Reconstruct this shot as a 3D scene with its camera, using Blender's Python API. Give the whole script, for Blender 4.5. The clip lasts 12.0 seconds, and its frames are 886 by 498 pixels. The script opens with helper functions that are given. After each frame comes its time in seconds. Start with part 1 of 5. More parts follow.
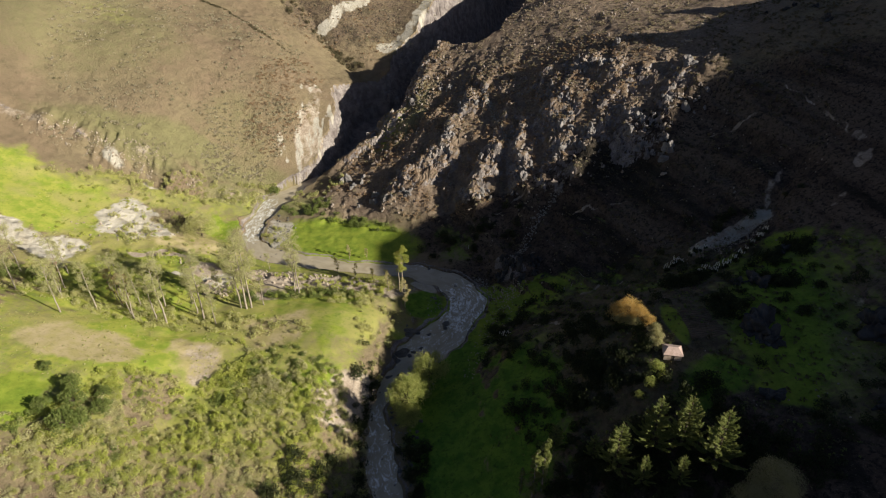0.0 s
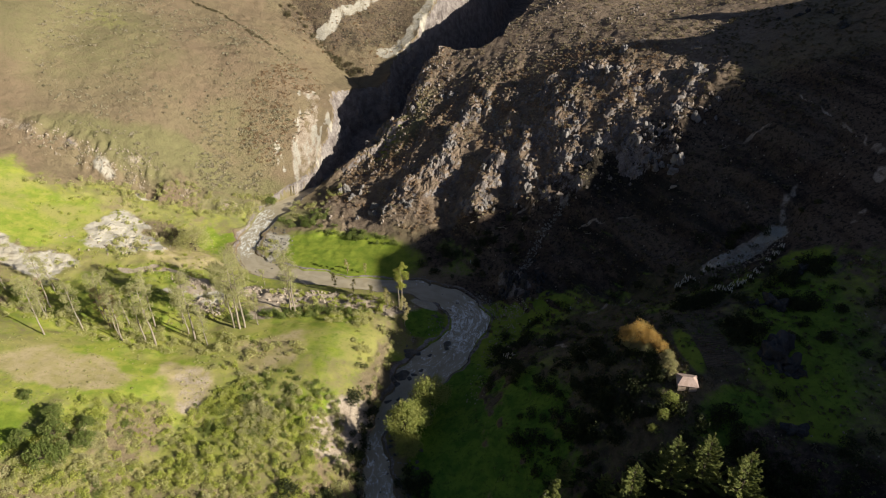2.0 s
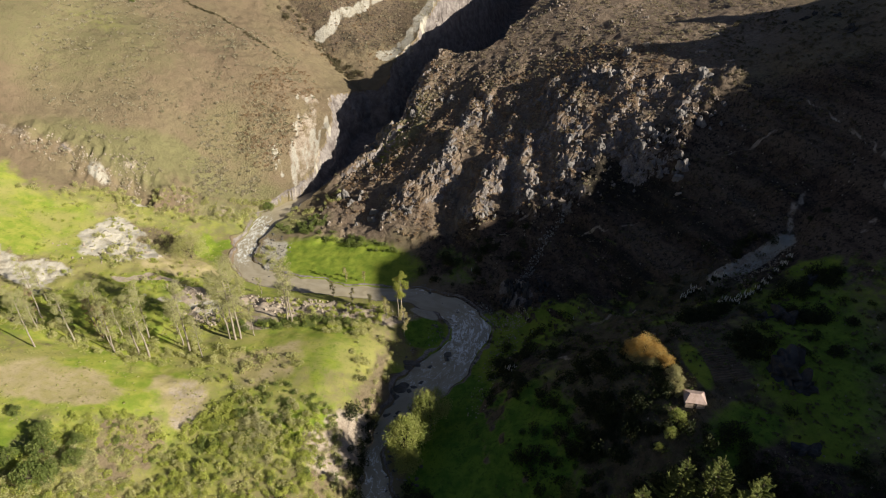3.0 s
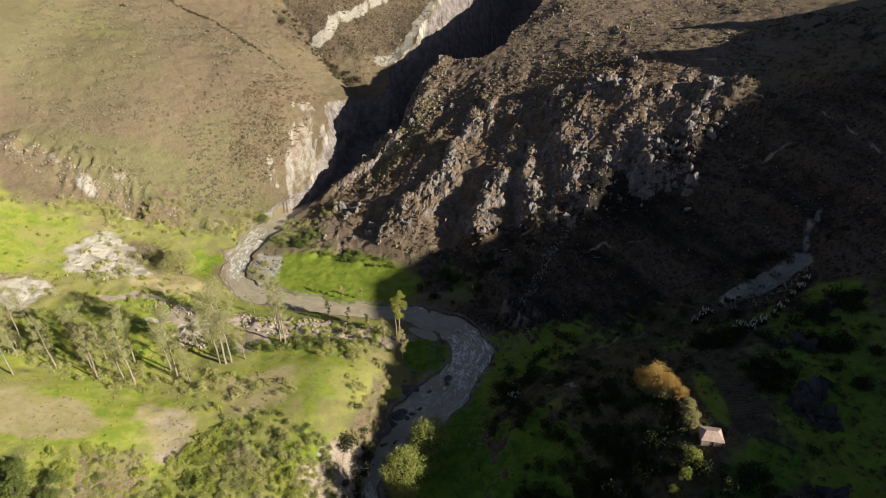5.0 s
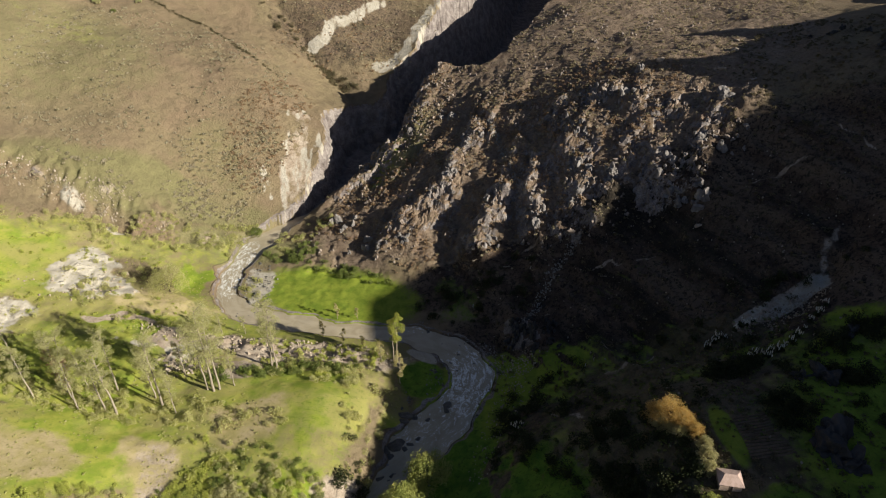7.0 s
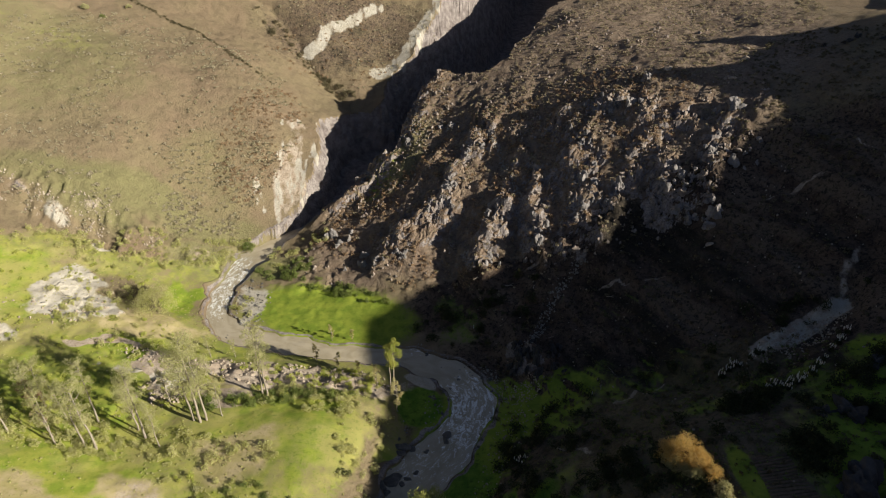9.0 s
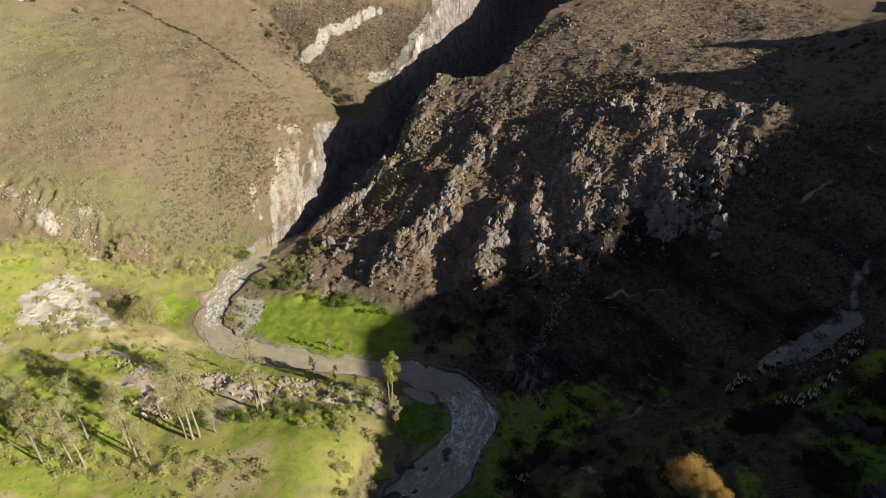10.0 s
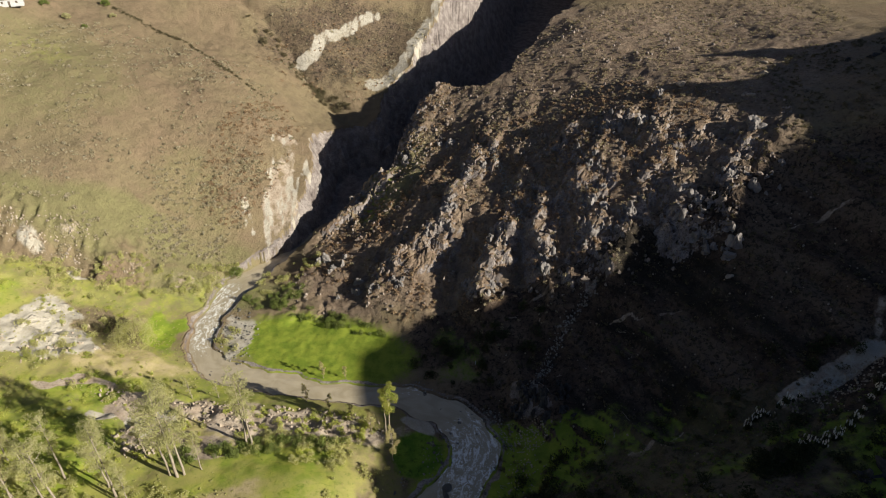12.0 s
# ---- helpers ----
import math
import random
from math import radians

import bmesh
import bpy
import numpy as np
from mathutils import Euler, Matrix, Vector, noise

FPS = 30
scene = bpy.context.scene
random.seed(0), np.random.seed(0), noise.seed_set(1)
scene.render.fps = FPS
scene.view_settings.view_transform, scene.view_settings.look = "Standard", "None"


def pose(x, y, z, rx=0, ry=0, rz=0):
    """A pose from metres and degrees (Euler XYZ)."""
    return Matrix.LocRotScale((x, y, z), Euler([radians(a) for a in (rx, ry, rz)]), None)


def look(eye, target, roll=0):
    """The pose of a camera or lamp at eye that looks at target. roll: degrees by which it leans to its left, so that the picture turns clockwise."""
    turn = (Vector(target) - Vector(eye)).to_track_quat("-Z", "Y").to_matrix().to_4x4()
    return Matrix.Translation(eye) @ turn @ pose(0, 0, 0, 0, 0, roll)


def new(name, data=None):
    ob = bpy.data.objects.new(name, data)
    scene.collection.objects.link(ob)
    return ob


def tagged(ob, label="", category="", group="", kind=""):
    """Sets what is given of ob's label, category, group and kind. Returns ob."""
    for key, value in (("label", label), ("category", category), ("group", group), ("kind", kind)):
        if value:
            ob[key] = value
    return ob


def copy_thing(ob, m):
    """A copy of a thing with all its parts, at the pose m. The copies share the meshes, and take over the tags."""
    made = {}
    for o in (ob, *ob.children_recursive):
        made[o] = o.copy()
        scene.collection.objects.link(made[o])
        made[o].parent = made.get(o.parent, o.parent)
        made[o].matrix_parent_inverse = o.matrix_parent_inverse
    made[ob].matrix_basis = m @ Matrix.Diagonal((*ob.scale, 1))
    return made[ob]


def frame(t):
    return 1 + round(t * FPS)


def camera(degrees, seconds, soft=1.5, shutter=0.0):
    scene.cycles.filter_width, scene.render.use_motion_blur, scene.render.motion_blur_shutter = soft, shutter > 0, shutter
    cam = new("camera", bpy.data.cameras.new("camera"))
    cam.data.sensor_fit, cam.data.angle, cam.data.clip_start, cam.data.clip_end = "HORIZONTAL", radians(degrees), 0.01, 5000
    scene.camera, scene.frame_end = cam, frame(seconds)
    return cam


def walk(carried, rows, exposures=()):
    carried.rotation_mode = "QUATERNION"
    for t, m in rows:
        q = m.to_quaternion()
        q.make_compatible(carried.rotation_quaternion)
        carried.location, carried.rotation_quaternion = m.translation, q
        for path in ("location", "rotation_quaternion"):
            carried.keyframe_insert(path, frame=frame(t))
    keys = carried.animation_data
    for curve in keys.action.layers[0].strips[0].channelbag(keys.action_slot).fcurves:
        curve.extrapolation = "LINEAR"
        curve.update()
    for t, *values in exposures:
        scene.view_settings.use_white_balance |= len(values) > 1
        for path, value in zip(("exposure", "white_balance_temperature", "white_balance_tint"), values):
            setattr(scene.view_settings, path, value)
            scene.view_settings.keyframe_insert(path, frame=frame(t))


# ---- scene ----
cam = camera(70.0, 12.0, soft=1.05)
# seconds, place of the drone in metres (z over the river), pitch and yaw in degrees
ROWS = [
    (0, 0.00, 0.00, 161.60, -33.000, 0.000),
    (1, -0.10, 5.81, 161.76, -33.016, 0.064),
    (2, -0.17, 11.73, 161.88, -33.027, 0.107),
    (3, -0.19, 17.75, 161.96, -33.033, 0.133),
    (4, -0.19, 23.85, 162.00, -33.034, 0.143),
    (5, -0.17, 30.04, 162.02, -33.030, 0.140),
    (6, -0.13, 36.31, 162.02, -33.021, 0.125),
    (7, -0.10, 42.63, 161.99, -33.006, 0.100),
    (8, -0.08, 49.02, 161.95, -32.986, 0.069),
    (9, -0.07, 55.46, 161.90, -32.961, 0.033),
    (10, -0.08, 61.94, 161.84, -32.930, -0.005),
    (11, -0.13, 68.46, 161.78, -32.893, -0.044),
    (12, -0.22, 75.00, 161.72, -32.851, -0.082),
]
walk(cam, [(t, pose(x, y, z, 90 + pitch, 0, yaw)) for t, x, y, z, pitch, yaw in ROWS], exposures=((0, 0.80, 6500, 9), (12, 0.80, 6500, 9)))

# ---- sky and sun: low morning sun from the right, behind the camera ----
TO_SUN = Vector((0.90, -0.42, 0.39)).normalized()
world = bpy.data.worlds.new("sky")
scene.world = world
world.use_nodes = True
sky = world.node_tree.nodes.new("ShaderNodeTexSky")
sky.sky_type, sky.sun_disc = "NISHITA", False
sky.sun_elevation, sky.sun_rotation = math.asin(TO_SUN.z), math.atan2(TO_SUN.x, TO_SUN.y)
sky.altitude, sky.air_density, sky.dust_density = 2800, 0.6, 5.0
world.node_tree.links.new(sky.outputs[0], world.node_tree.nodes["Background"].inputs[0])
world.node_tree.nodes["Background"].inputs[1].default_value = 0.049
sun = bpy.data.lights.new("sun", "SUN")
sun.energy, sun.angle, sun.color = 4.8, radians(0.53), (1.0, 0.945, 0.82)
sun_ob = new("sun", sun)
sun_ob.matrix_world = look(TO_SUN * 400, (0, 0, 0))


# ---- materials ----
class Nodes:
    """A small helper to write node materials."""

    def __init__(self, name, rough=0.9, spec=0.2):
        self.mat = bpy.data.materials.new(name)
        self.mat.use_nodes = True
        self.tree = self.mat.node_tree
        self.bsdf = self.tree.nodes["Principled BSDF"]
        self.bsdf.inputs["Roughness"].default_value = rough
        self.bsdf.inputs["Specular IOR Level"].default_value = spec
        self.where = self.add("ShaderNodeTexCoord").outputs["Object"]

    def add(self, kind, **inputs):
        node = self.tree.nodes.new(kind)
        for key, value in inputs.items():
            self.put(node.inputs[key.replace("_", " ")], value)
        return node

    def put(self, socket, value):
        if isinstance(value, bpy.types.NodeSocket):
            self.tree.links.new(value, socket)
        elif isinstance(value, tuple) and len(value) == 3 and socket.type == "RGBA":
            socket.default_value = (*value, 1)
        else:
            socket.default_value = value

    def noise(self, scale, detail=4.0, rough=0.55, distort=0.0, where=None):
        n = self.add("ShaderNodeTexNoise", Scale=scale, Detail=detail, Roughness=rough, Distortion=distort)
        self.put(n.inputs["Vector"], where or self.where)
        return n.outputs["Fac"]

    def ramp(self, value, low, high, a=0.0, b=1.0):
        n = self.add("ShaderNodeMapRange")
        n.interpolation_type = "SMOOTHSTEP"
        for i, v in enumerate((value, low, high, a, b)):
            self.put(n.inputs[i], v)
        return n.outputs[0]

    def math(self, op, a, b=0.0):
        n = self.add("ShaderNodeMath")
        n.operation = op
        self.put(n.inputs[0], a)
        self.put(n.inputs[1], b)
        return n.outputs[0]

    def mix(self, fac, a, b, blend="MIX"):
        n = self.add("ShaderNodeMix")
        n.data_type, n.blend_type = "RGBA", blend
        self.put(n.inputs[0], fac)
        self.put(n.inputs[6], a)
        self.put(n.inputs[7], b)
        return n.outputs[2]

    def attr(self, name):
        n = self.add("ShaderNodeAttribute")
        n.attribute_name = name
        return n.outputs["Fac"]

    def done(self, colour, bump=None, strength=0.5, distance=0.3):
        self.put(self.bsdf.inputs["Base Color"], colour)
        if bump is not None:
            n = self.add("ShaderNodeBump", Strength=strength, Distance=distance, Height=bump)
            self.put(self.bsdf.inputs["Normal"], n.outputs[0])
        return self.mat


def ground_material():
    m = Nodes("hillside")
    fine, mid, broad = m.noise(1.9, 5, 0.7), m.noise(0.22, 5, 0.6), m.noise(0.035, 4, 0.6)
    tuft = m.noise(0.75, 4, 0.7, 0.6)
    dry = m.mix(m.ramp(broad, 0.35, 0.65), (0.222, 0.160, 0.100), (0.218, 0.170, 0.098))
    dry = m.mix(m.ramp(mid, 0.42, 0.72), dry, (0.170, 0.128, 0.078))
    dry = m.mix(m.ramp(tuft, 0.54, 0.72, 0, 0.55), dry, (0.125, 0.103, 0.060))
    dry = m.mix(m.ramp(fine, 0.54, 0.72, 0, 0.5), dry, (0.262, 0.212, 0.142))
    lush = m.mix(m.ramp(mid, 0.35, 0.65), (0.208, 0.268, 0.032), (0.325, 0.332, 0.060))
    lush = m.mix(m.ramp(broad, 0.48, 0.62, 0, 0.8), lush, (0.330, 0.295, 0.100))
    lush = m.mix(m.ramp(tuft, 0.52, 0.72, 0, 0.65), lush, (0.120, 0.165, 0.026))
    lush = m.mix(m.ramp(fine, 0.55, 0.75, 0, 0.5), lush, (0.360, 0.370, 0.095))
    rock = m.mix(m.ramp(mid, 0.35, 0.65), (0.190, 0.158, 0.145), (0.340, 0.296, 0.270))
    rock = m.mix(m.ramp(fine, 0.45, 0.68, 0, 0.9), rock, (0.070, 0.054, 0.046))
    soil = m.mix(m.ramp(mid, 0.35, 0.65), (0.350, 0.272, 0.205), (0.450, 0.370, 0.290))
    soil = m.mix(m.ramp(fine, 0.45, 0.72, 0, 0.75), soil, (0.160, 0.120, 0.080))
    pale = m.mix(m.ramp(mid, 0.30, 0.70), (0.385, 0.342, 0.270), (0.490, 0.445, 0.372))
    pale = m.mix(m.ramp(fine, 0.50, 0.72, 0, 0.6), pale, (0.245, 0.200, 0.145))
    pale = m.mix(m.ramp(tuft, 0.54, 0.70, 0, 0.5), pale, (0.290, 0.245, 0.180))
    # Brown ground of the shaded side, with part of its shade painted in.
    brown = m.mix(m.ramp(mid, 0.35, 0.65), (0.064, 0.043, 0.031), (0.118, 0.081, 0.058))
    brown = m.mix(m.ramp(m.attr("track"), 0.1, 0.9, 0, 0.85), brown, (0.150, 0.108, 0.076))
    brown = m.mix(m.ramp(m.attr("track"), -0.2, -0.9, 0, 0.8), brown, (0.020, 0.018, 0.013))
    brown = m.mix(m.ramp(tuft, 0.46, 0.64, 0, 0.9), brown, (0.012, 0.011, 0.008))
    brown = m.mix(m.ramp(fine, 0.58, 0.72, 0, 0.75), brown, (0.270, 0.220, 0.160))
    spur = m.mix(m.ramp(mid, 0.35, 0.65), (0.200, 0.140, 0.100), (0.272, 0.202, 0.142))
    spur = m.mix(m.ramp(tuft, 0.48, 0.68, 0, 0.8), spur, (0.085, 0.066, 0.042))
    spur = m.mix(m.ramp(fine, 0.56, 0.74, 0, 0.6), spur, (0.400, 0.320, 0.210))
    olive = m.mix(m.ramp(mid, 0.35, 0.65), (0.185, 0.164, 0.078), (0.215, 0.194, 0.090))
    olive = m.mix(m.ramp(tuft, 0.52, 0.72, 0, 0.6), olive, (0.125, 0.115, 0.055))
    pasture = m.mix(m.ramp(mid, 0.35, 0.65), (0.155, 0.212, 0.022), (0.250, 0.295, 0.036))
    pasture = m.mix(m.ramp(tuft, 0.50, 0.72, 0, 0.45), pasture, (0.075, 0.125, 0.018))
    pasture = m.mix(m.ramp(fine, 0.55, 0.75, 0, 0.5), pasture, (0.270, 0.350, 0.060))
    deep = m.mix(m.ramp(mid, 0.35, 0.65), (0.070, 0.150, 0.015), (0.150, 0.240, 0.025))
    deep = m.mix(m.ramp(tuft, 0.50, 0.70, 0, 0.7), deep, (0.028, 0.055, 0.012))
    deep = m.mix(m.ramp(fine, 0.60, 0.75, 0, 0.5), deep, (0.220, 0.270, 0.060))
    straw = m.mix(m.ramp(mid, 0.35, 0.65), (0.360, 0.305, 0.130), (0.430, 0.345, 0.195))
    straw = m.mix(m.ramp(tuft, 0.50, 0.72, 0, 0.6), straw, (0.200, 0.185, 0.070))
    colour = dry
    for name, layer, low, high in (("spur", spur, 0.25, 0.75), ("shade_brown", brown, 0.30, 0.70), ("olive", olive, 0.10, 0.95), ("lush", lush, 0.25, 0.72), ("pasture", pasture, 0.28, 0.70), ("deep", deep, 0.30, 0.70), ("straw", straw, 0.28, 0.80), ("soil", soil, 0.38, 0.64), ("rock", rock, 0.45, 0.60), ("pale", pale, 0.42, 0.70)):
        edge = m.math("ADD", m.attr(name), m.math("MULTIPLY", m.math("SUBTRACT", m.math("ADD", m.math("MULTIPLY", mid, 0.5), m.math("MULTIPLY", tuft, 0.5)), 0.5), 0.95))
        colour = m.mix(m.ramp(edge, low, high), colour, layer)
    height = m.math("ADD", m.math("MULTIPLY", fine, 0.45), m.math("MULTIPLY", tuft, 0.9))
    height = m.math("MULTIPLY", height, m.ramp(m.math("ADD", m.attr("pasture"), m.math("ADD", m.attr("lush"), m.attr("straw"))), 0.15, 0.6, 1.0, 0.18))
    return m.done(colour, height, 1.0, 0.75)


def speckled(name, a, b, dark, scale, rough=0.9, bump=0.5, distance=0.1, spec=0.2):
    m = Nodes(name, rough, spec)
    tint = m.add("ShaderNodeObjectInfo").outputs["Random"]
    colour = m.mix(m.ramp(m.noise(scale, 5, 0.6), 0.35, 0.65), a, b)
    colour = m.mix(m.ramp(m.noise(scale * 5, 4, 0.65), 0.5, 0.75, 0, 0.7), colour, dark)
    colour = m.mix(m.math("MULTIPLY", tint, 0.25), colour, dark)
    return m.done(colour, m.noise(scale * 3, 5, 0.65), bump, distance)


def leaf_material(name, a, b, c):
    """Foliage: every spray takes its own tint, and some light passes through."""
    m = Nodes(name, 0.6, 0.25)
    island = m.add("ShaderNodeNewGeometry").outputs["Random Per Island"]
    colour = m.mix(m.ramp(m.noise(0.35, 3), 0.35, 0.65), a, b)
    colour = m.mix(m.ramp(island, 0.45, 1.0, 0, 0.8), colour, c)
    m.done(colour)
    thin = m.add("ShaderNodeBsdfTranslucent", Color=colour)
    both = m.add("ShaderNodeMixShader", Fac=0.35)
    m.put(both.inputs[1], m.bsdf.outputs[0])
    m.put(both.inputs[2], thin.outputs[0])
    m.put(m.tree.nodes["Material Output"].inputs["Surface"], both.outputs[0])
    return m.mat


def water_material():
    """Silty water; streaks of foam lie along the flow where it is rough."""
    m = Nodes("river_water", 0.22, 0.6)
    rough_water = m.attr("rapid")
    flow = m.add("ShaderNodeCombineXYZ", X=m.math("MULTIPLY", m.attr("flow"), 0.5), Y=m.attr("side")).outputs[0]
    swirl = m.noise(0.22, 4, 0.6, 1.0, flow)
    colour = m.mix(m.ramp(swirl, 0.35, 0.65), (0.380, 0.318, 0.215), (0.460, 0.390, 0.280))
    lace, broken = m.noise(0.62, 5, 0.66, 1.0, flow), m.noise(2.6, 4, 0.7, 0.8)
    foam = m.math("ADD", m.math("ADD", m.math("MULTIPLY", lace, 0.58), m.math("MULTIPLY", broken, 0.42)), m.math("MULTIPLY", rough_water, 0.15))
    foam = m.ramp(foam, 0.668, 0.745)
    colour = m.mix(foam, colour, (0.84, 0.83, 0.79))
    m.put(m.bsdf.inputs["Roughness"], m.math("ADD", m.math("MULTIPLY", foam, 0.5), 0.15))
    height = m.math("ADD", m.noise(0.9, 4, 0.6, 0.6, flow), m.math("MULTIPLY", foam, 0.5))
    return m.done(colour, height, 0.3, 0.14)


GROUND = ground_material()
WATER = water_material()
ROCK = speckled("crag_rock", (0.20, 0.160, 0.132), (0.35, 0.288, 0.240), (0.09, 0.07, 0.06), 0.5, 0.9, 0.8, 0.3)
# Dark rock whose colour also carries part of the shade it lies in.
SHADE_ROCK = speckled("shade_dark_rock", (0.040, 0.038, 0.037), (0.100, 0.096, 0.094), (0.016, 0.015, 0.014), 0.6, 0.9, 0.8, 0.3)
GREY_ROCK = speckled("grey_crag_rock", (0.17, 0.152, 0.142), (0.31, 0.282, 0.262), (0.07, 0.062, 0.058), 0.5, 0.9, 0.8, 0.3)
STONE = speckled("river_stone", (0.21, 0.195, 0.17), (0.34, 0.315, 0.275), (0.10, 0.09, 0.08), 0.9, 0.8)
WET_STONE = speckled("wet_stone", (0.085, 0.078, 0.068), (0.165, 0.150, 0.130), (0.045, 0.04, 0.035), 0.9, 0.55)
PALE = speckled("pale_rock", (0.34, 0.275, 0.21), (0.46, 0.385, 0.305), (0.16, 0.13, 0.095), 0.5)
BARK = speckled("pale_bark", (0.25, 0.205, 0.155), (0.35, 0.30, 0.235), (0.14, 0.11, 0.085), 1.2)
DARK_BARK = speckled("dark_bark", (0.10, 0.075, 0.055), (0.16, 0.12, 0.09), (0.05, 0.04, 0.03), 1.5)
GUM_LEAF = leaf_material("gum_leaf", (0.350, 0.355, 0.130), (0.450, 0.430, 0.190), (0.55, 0.49, 0.29))
POPLAR_LEAF = leaf_material("poplar_leaf", (0.30, 0.35, 0.06), (0.38, 0.38, 0.08), (0.42, 0.38, 0.10))
WILLOW_LEAF = leaf_material("willow_leaf", (0.34, 0.37, 0.10), (0.42, 0.41, 0.13), (0.27, 0.30, 0.07))
PINE_LEAF = leaf_material("conifer_needle", (0.20, 0.23, 0.065), (0.34, 0.35, 0.11), (0.11, 0.135, 0.04))
GOLD_LEAF = leaf_material("golden_leaf", (0.62, 0.42, 0.12), (0.54, 0.33, 0.09), (0.68, 0.56, 0.27))
SCRUB_LEAF = leaf_material("scrub_leaf", (0.38, 0.390, 0.105), (0.50, 0.475, 0.190), (0.60, 0.54, 0.32))
# Leaf colour taken near black so that it carries part of the shade.
SHADE_LEAF = leaf_material("shade_dark_leaf", (0.032, 0.044, 0.014), (0.052, 0.062, 0.022), (0.085, 0.088, 0.036))
GREEN_LEAF = leaf_material("green_leaf", (0.34, 0.39, 0.066), (0.47, 0.49, 0.110), (0.55, 0.52, 0.16))
SILVER_LEAF = leaf_material("silver_leaf", (0.44, 0.41, 0.21), (0.53, 0.48, 0.27), (0.42, 0.41, 0.17))
TUFT_LEAF = leaf_material("dry_tuft", (0.340, 0.275, 0.175), (0.300, 0.260, 0.140), (0.43, 0.36, 0.25))
STRAW_LEAF = leaf_material("straw_leaf", (0.42, 0.38, 0.18), (0.52, 0.45, 0.26), (0.32, 0.31, 0.12))
YOUNG_LEAF = leaf_material("young_poplar_leaf", (0.44, 0.38, 0.17), (0.50, 0.42, 0.22), (0.38, 0.36, 0.12))
HEDGE_LEAF = leaf_material("hedge_leaf", (0.13, 0.175, 0.040), (0.20, 0.235, 0.060), (0.27, 0.29, 0.09))
HILL_LEAF = leaf_material("grey_hill_leaf", (0.410, 0.345, 0.240), (0.360, 0.325, 0.195), (0.50, 0.43, 0.32))
BROWN_LEAF = leaf_material("withered_leaf", (0.30, 0.19, 0.11), (0.36, 0.25, 0.15), (0.42, 0.31, 0.19))
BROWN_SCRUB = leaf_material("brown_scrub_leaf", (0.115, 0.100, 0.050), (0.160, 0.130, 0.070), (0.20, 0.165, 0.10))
PLUME = leaf_material("white_plume", (0.78, 0.75, 0.66), (0.68, 0.64, 0.53), (0.82, 0.80, 0.72))


# ---- shape of the land ----
def lattice(ix, iy, seed):
    h = (ix.astype(np.int64) * 374761393 + iy.astype(np.int64) * 668265263 + seed * 974711) & 0xFFFFFFFF
    h = ((h ^ (h >> 13)) * 1274126177) & 0xFFFFFFFF
    return ((h ^ (h >> 16)) & 0xFFFF) / 65535.0


def wave(x, y, size, seed=0):
    """Smooth random field from -1 to 1 with features of that size in metres."""
    x, y = np.asarray(x, float) / size, np.asarray(y, float) / size
    ix, iy = np.floor(x), np.floor(y)
    fx, fy = x - ix, y - iy
    fx, fy = fx * fx * fx * (fx * (fx * 6 - 15) + 10), fy * fy * fy * (fy * (fy * 6 - 15) + 10)
    a, b = lattice(ix, iy, seed), lattice(ix + 1, iy, seed)
    c, d = lattice(ix, iy + 1, seed), lattice(ix + 1, iy + 1, seed)
    return ((a + (b - a) * fx) * (1 - fy) + (c + (d - c) * fx) * fy) * 2 - 1


def waves(x, y, size, octaves=4, seed=0, gain=0.5):
    total, amp = 0.0, 1.0
    for k in range(octaves):
        total = total + amp * wave(np.asarray(x) + 31.7 * k, np.asarray(y) - 17.3 * k, size / 2**k, seed + k)
        amp *= gain
    return total


def ridged(x, y, size, octaves=3, seed=0):
    total, amp = 0.0, 1.0
    for k in range(octaves):
        total = total + amp * (1 - 2 * np.abs(wave(np.asarray(x) + 13.1 * k, np.asarray(y) + 7.9 * k, size / 2**k, seed + k)))
        amp *= 0.5
    return total


def cells(x, y, size, seed=0):
    """Broken blocks: a random level for each block, and how near its edge is."""
    x, y = np.asarray(x, float) / size, np.asarray(y, float) / size
    ix, iy = np.floor(x), np.floor(y)
    first, second, level = np.full(x.shape, 9.0), np.full(x.shape, 9.0), np.zeros(x.shape)
    for i in (-1, 0, 1):
        for j in (-1, 0, 1):
            cx, cy = ix + i, iy + j
            d = np.hypot(cx + lattice(cx, cy, seed) - x, cy + lattice(cx, cy, seed + 1) - y)
            near = d < first
            second = np.where(near, first, np.minimum(second, d))
            level = np.where(near, lattice(cx, cy, seed + 2) * 2 - 1, level)
            first = np.where(near, d, first)
    return level, second - first


def smooth(value, low, high):
    u = np.clip((value - low) / (high - low), 0, 1)
    return u * u * (3 - 2 * u)


def along(line, x, y):
    """For a bent line of (x, y, value) corners: distance to it, the value there, and the side (over 0: right of its run)."""
    best, val, side = np.full(np.shape(x), 1e9), np.zeros(np.shape(x)), np.zeros(np.shape(x))
    for (ax, ay, av), (bx, by, bv) in zip(line, line[1:]):
        dx, dy = bx - ax, by - ay
        u = np.clip(((x - ax) * dx + (y - ay) * dy) / (dx * dx + dy * dy), 0, 1)
        d = np.hypot(x - ax - u * dx, y - ay - u * dy)
        near = d < best
        best = np.where(near, d, best)
        val = np.where(near, av + (bv - av) * u, val)
        side = np.where(near, (x - ax) * dy - (y - ay) * dx, side)
    return best, val, side


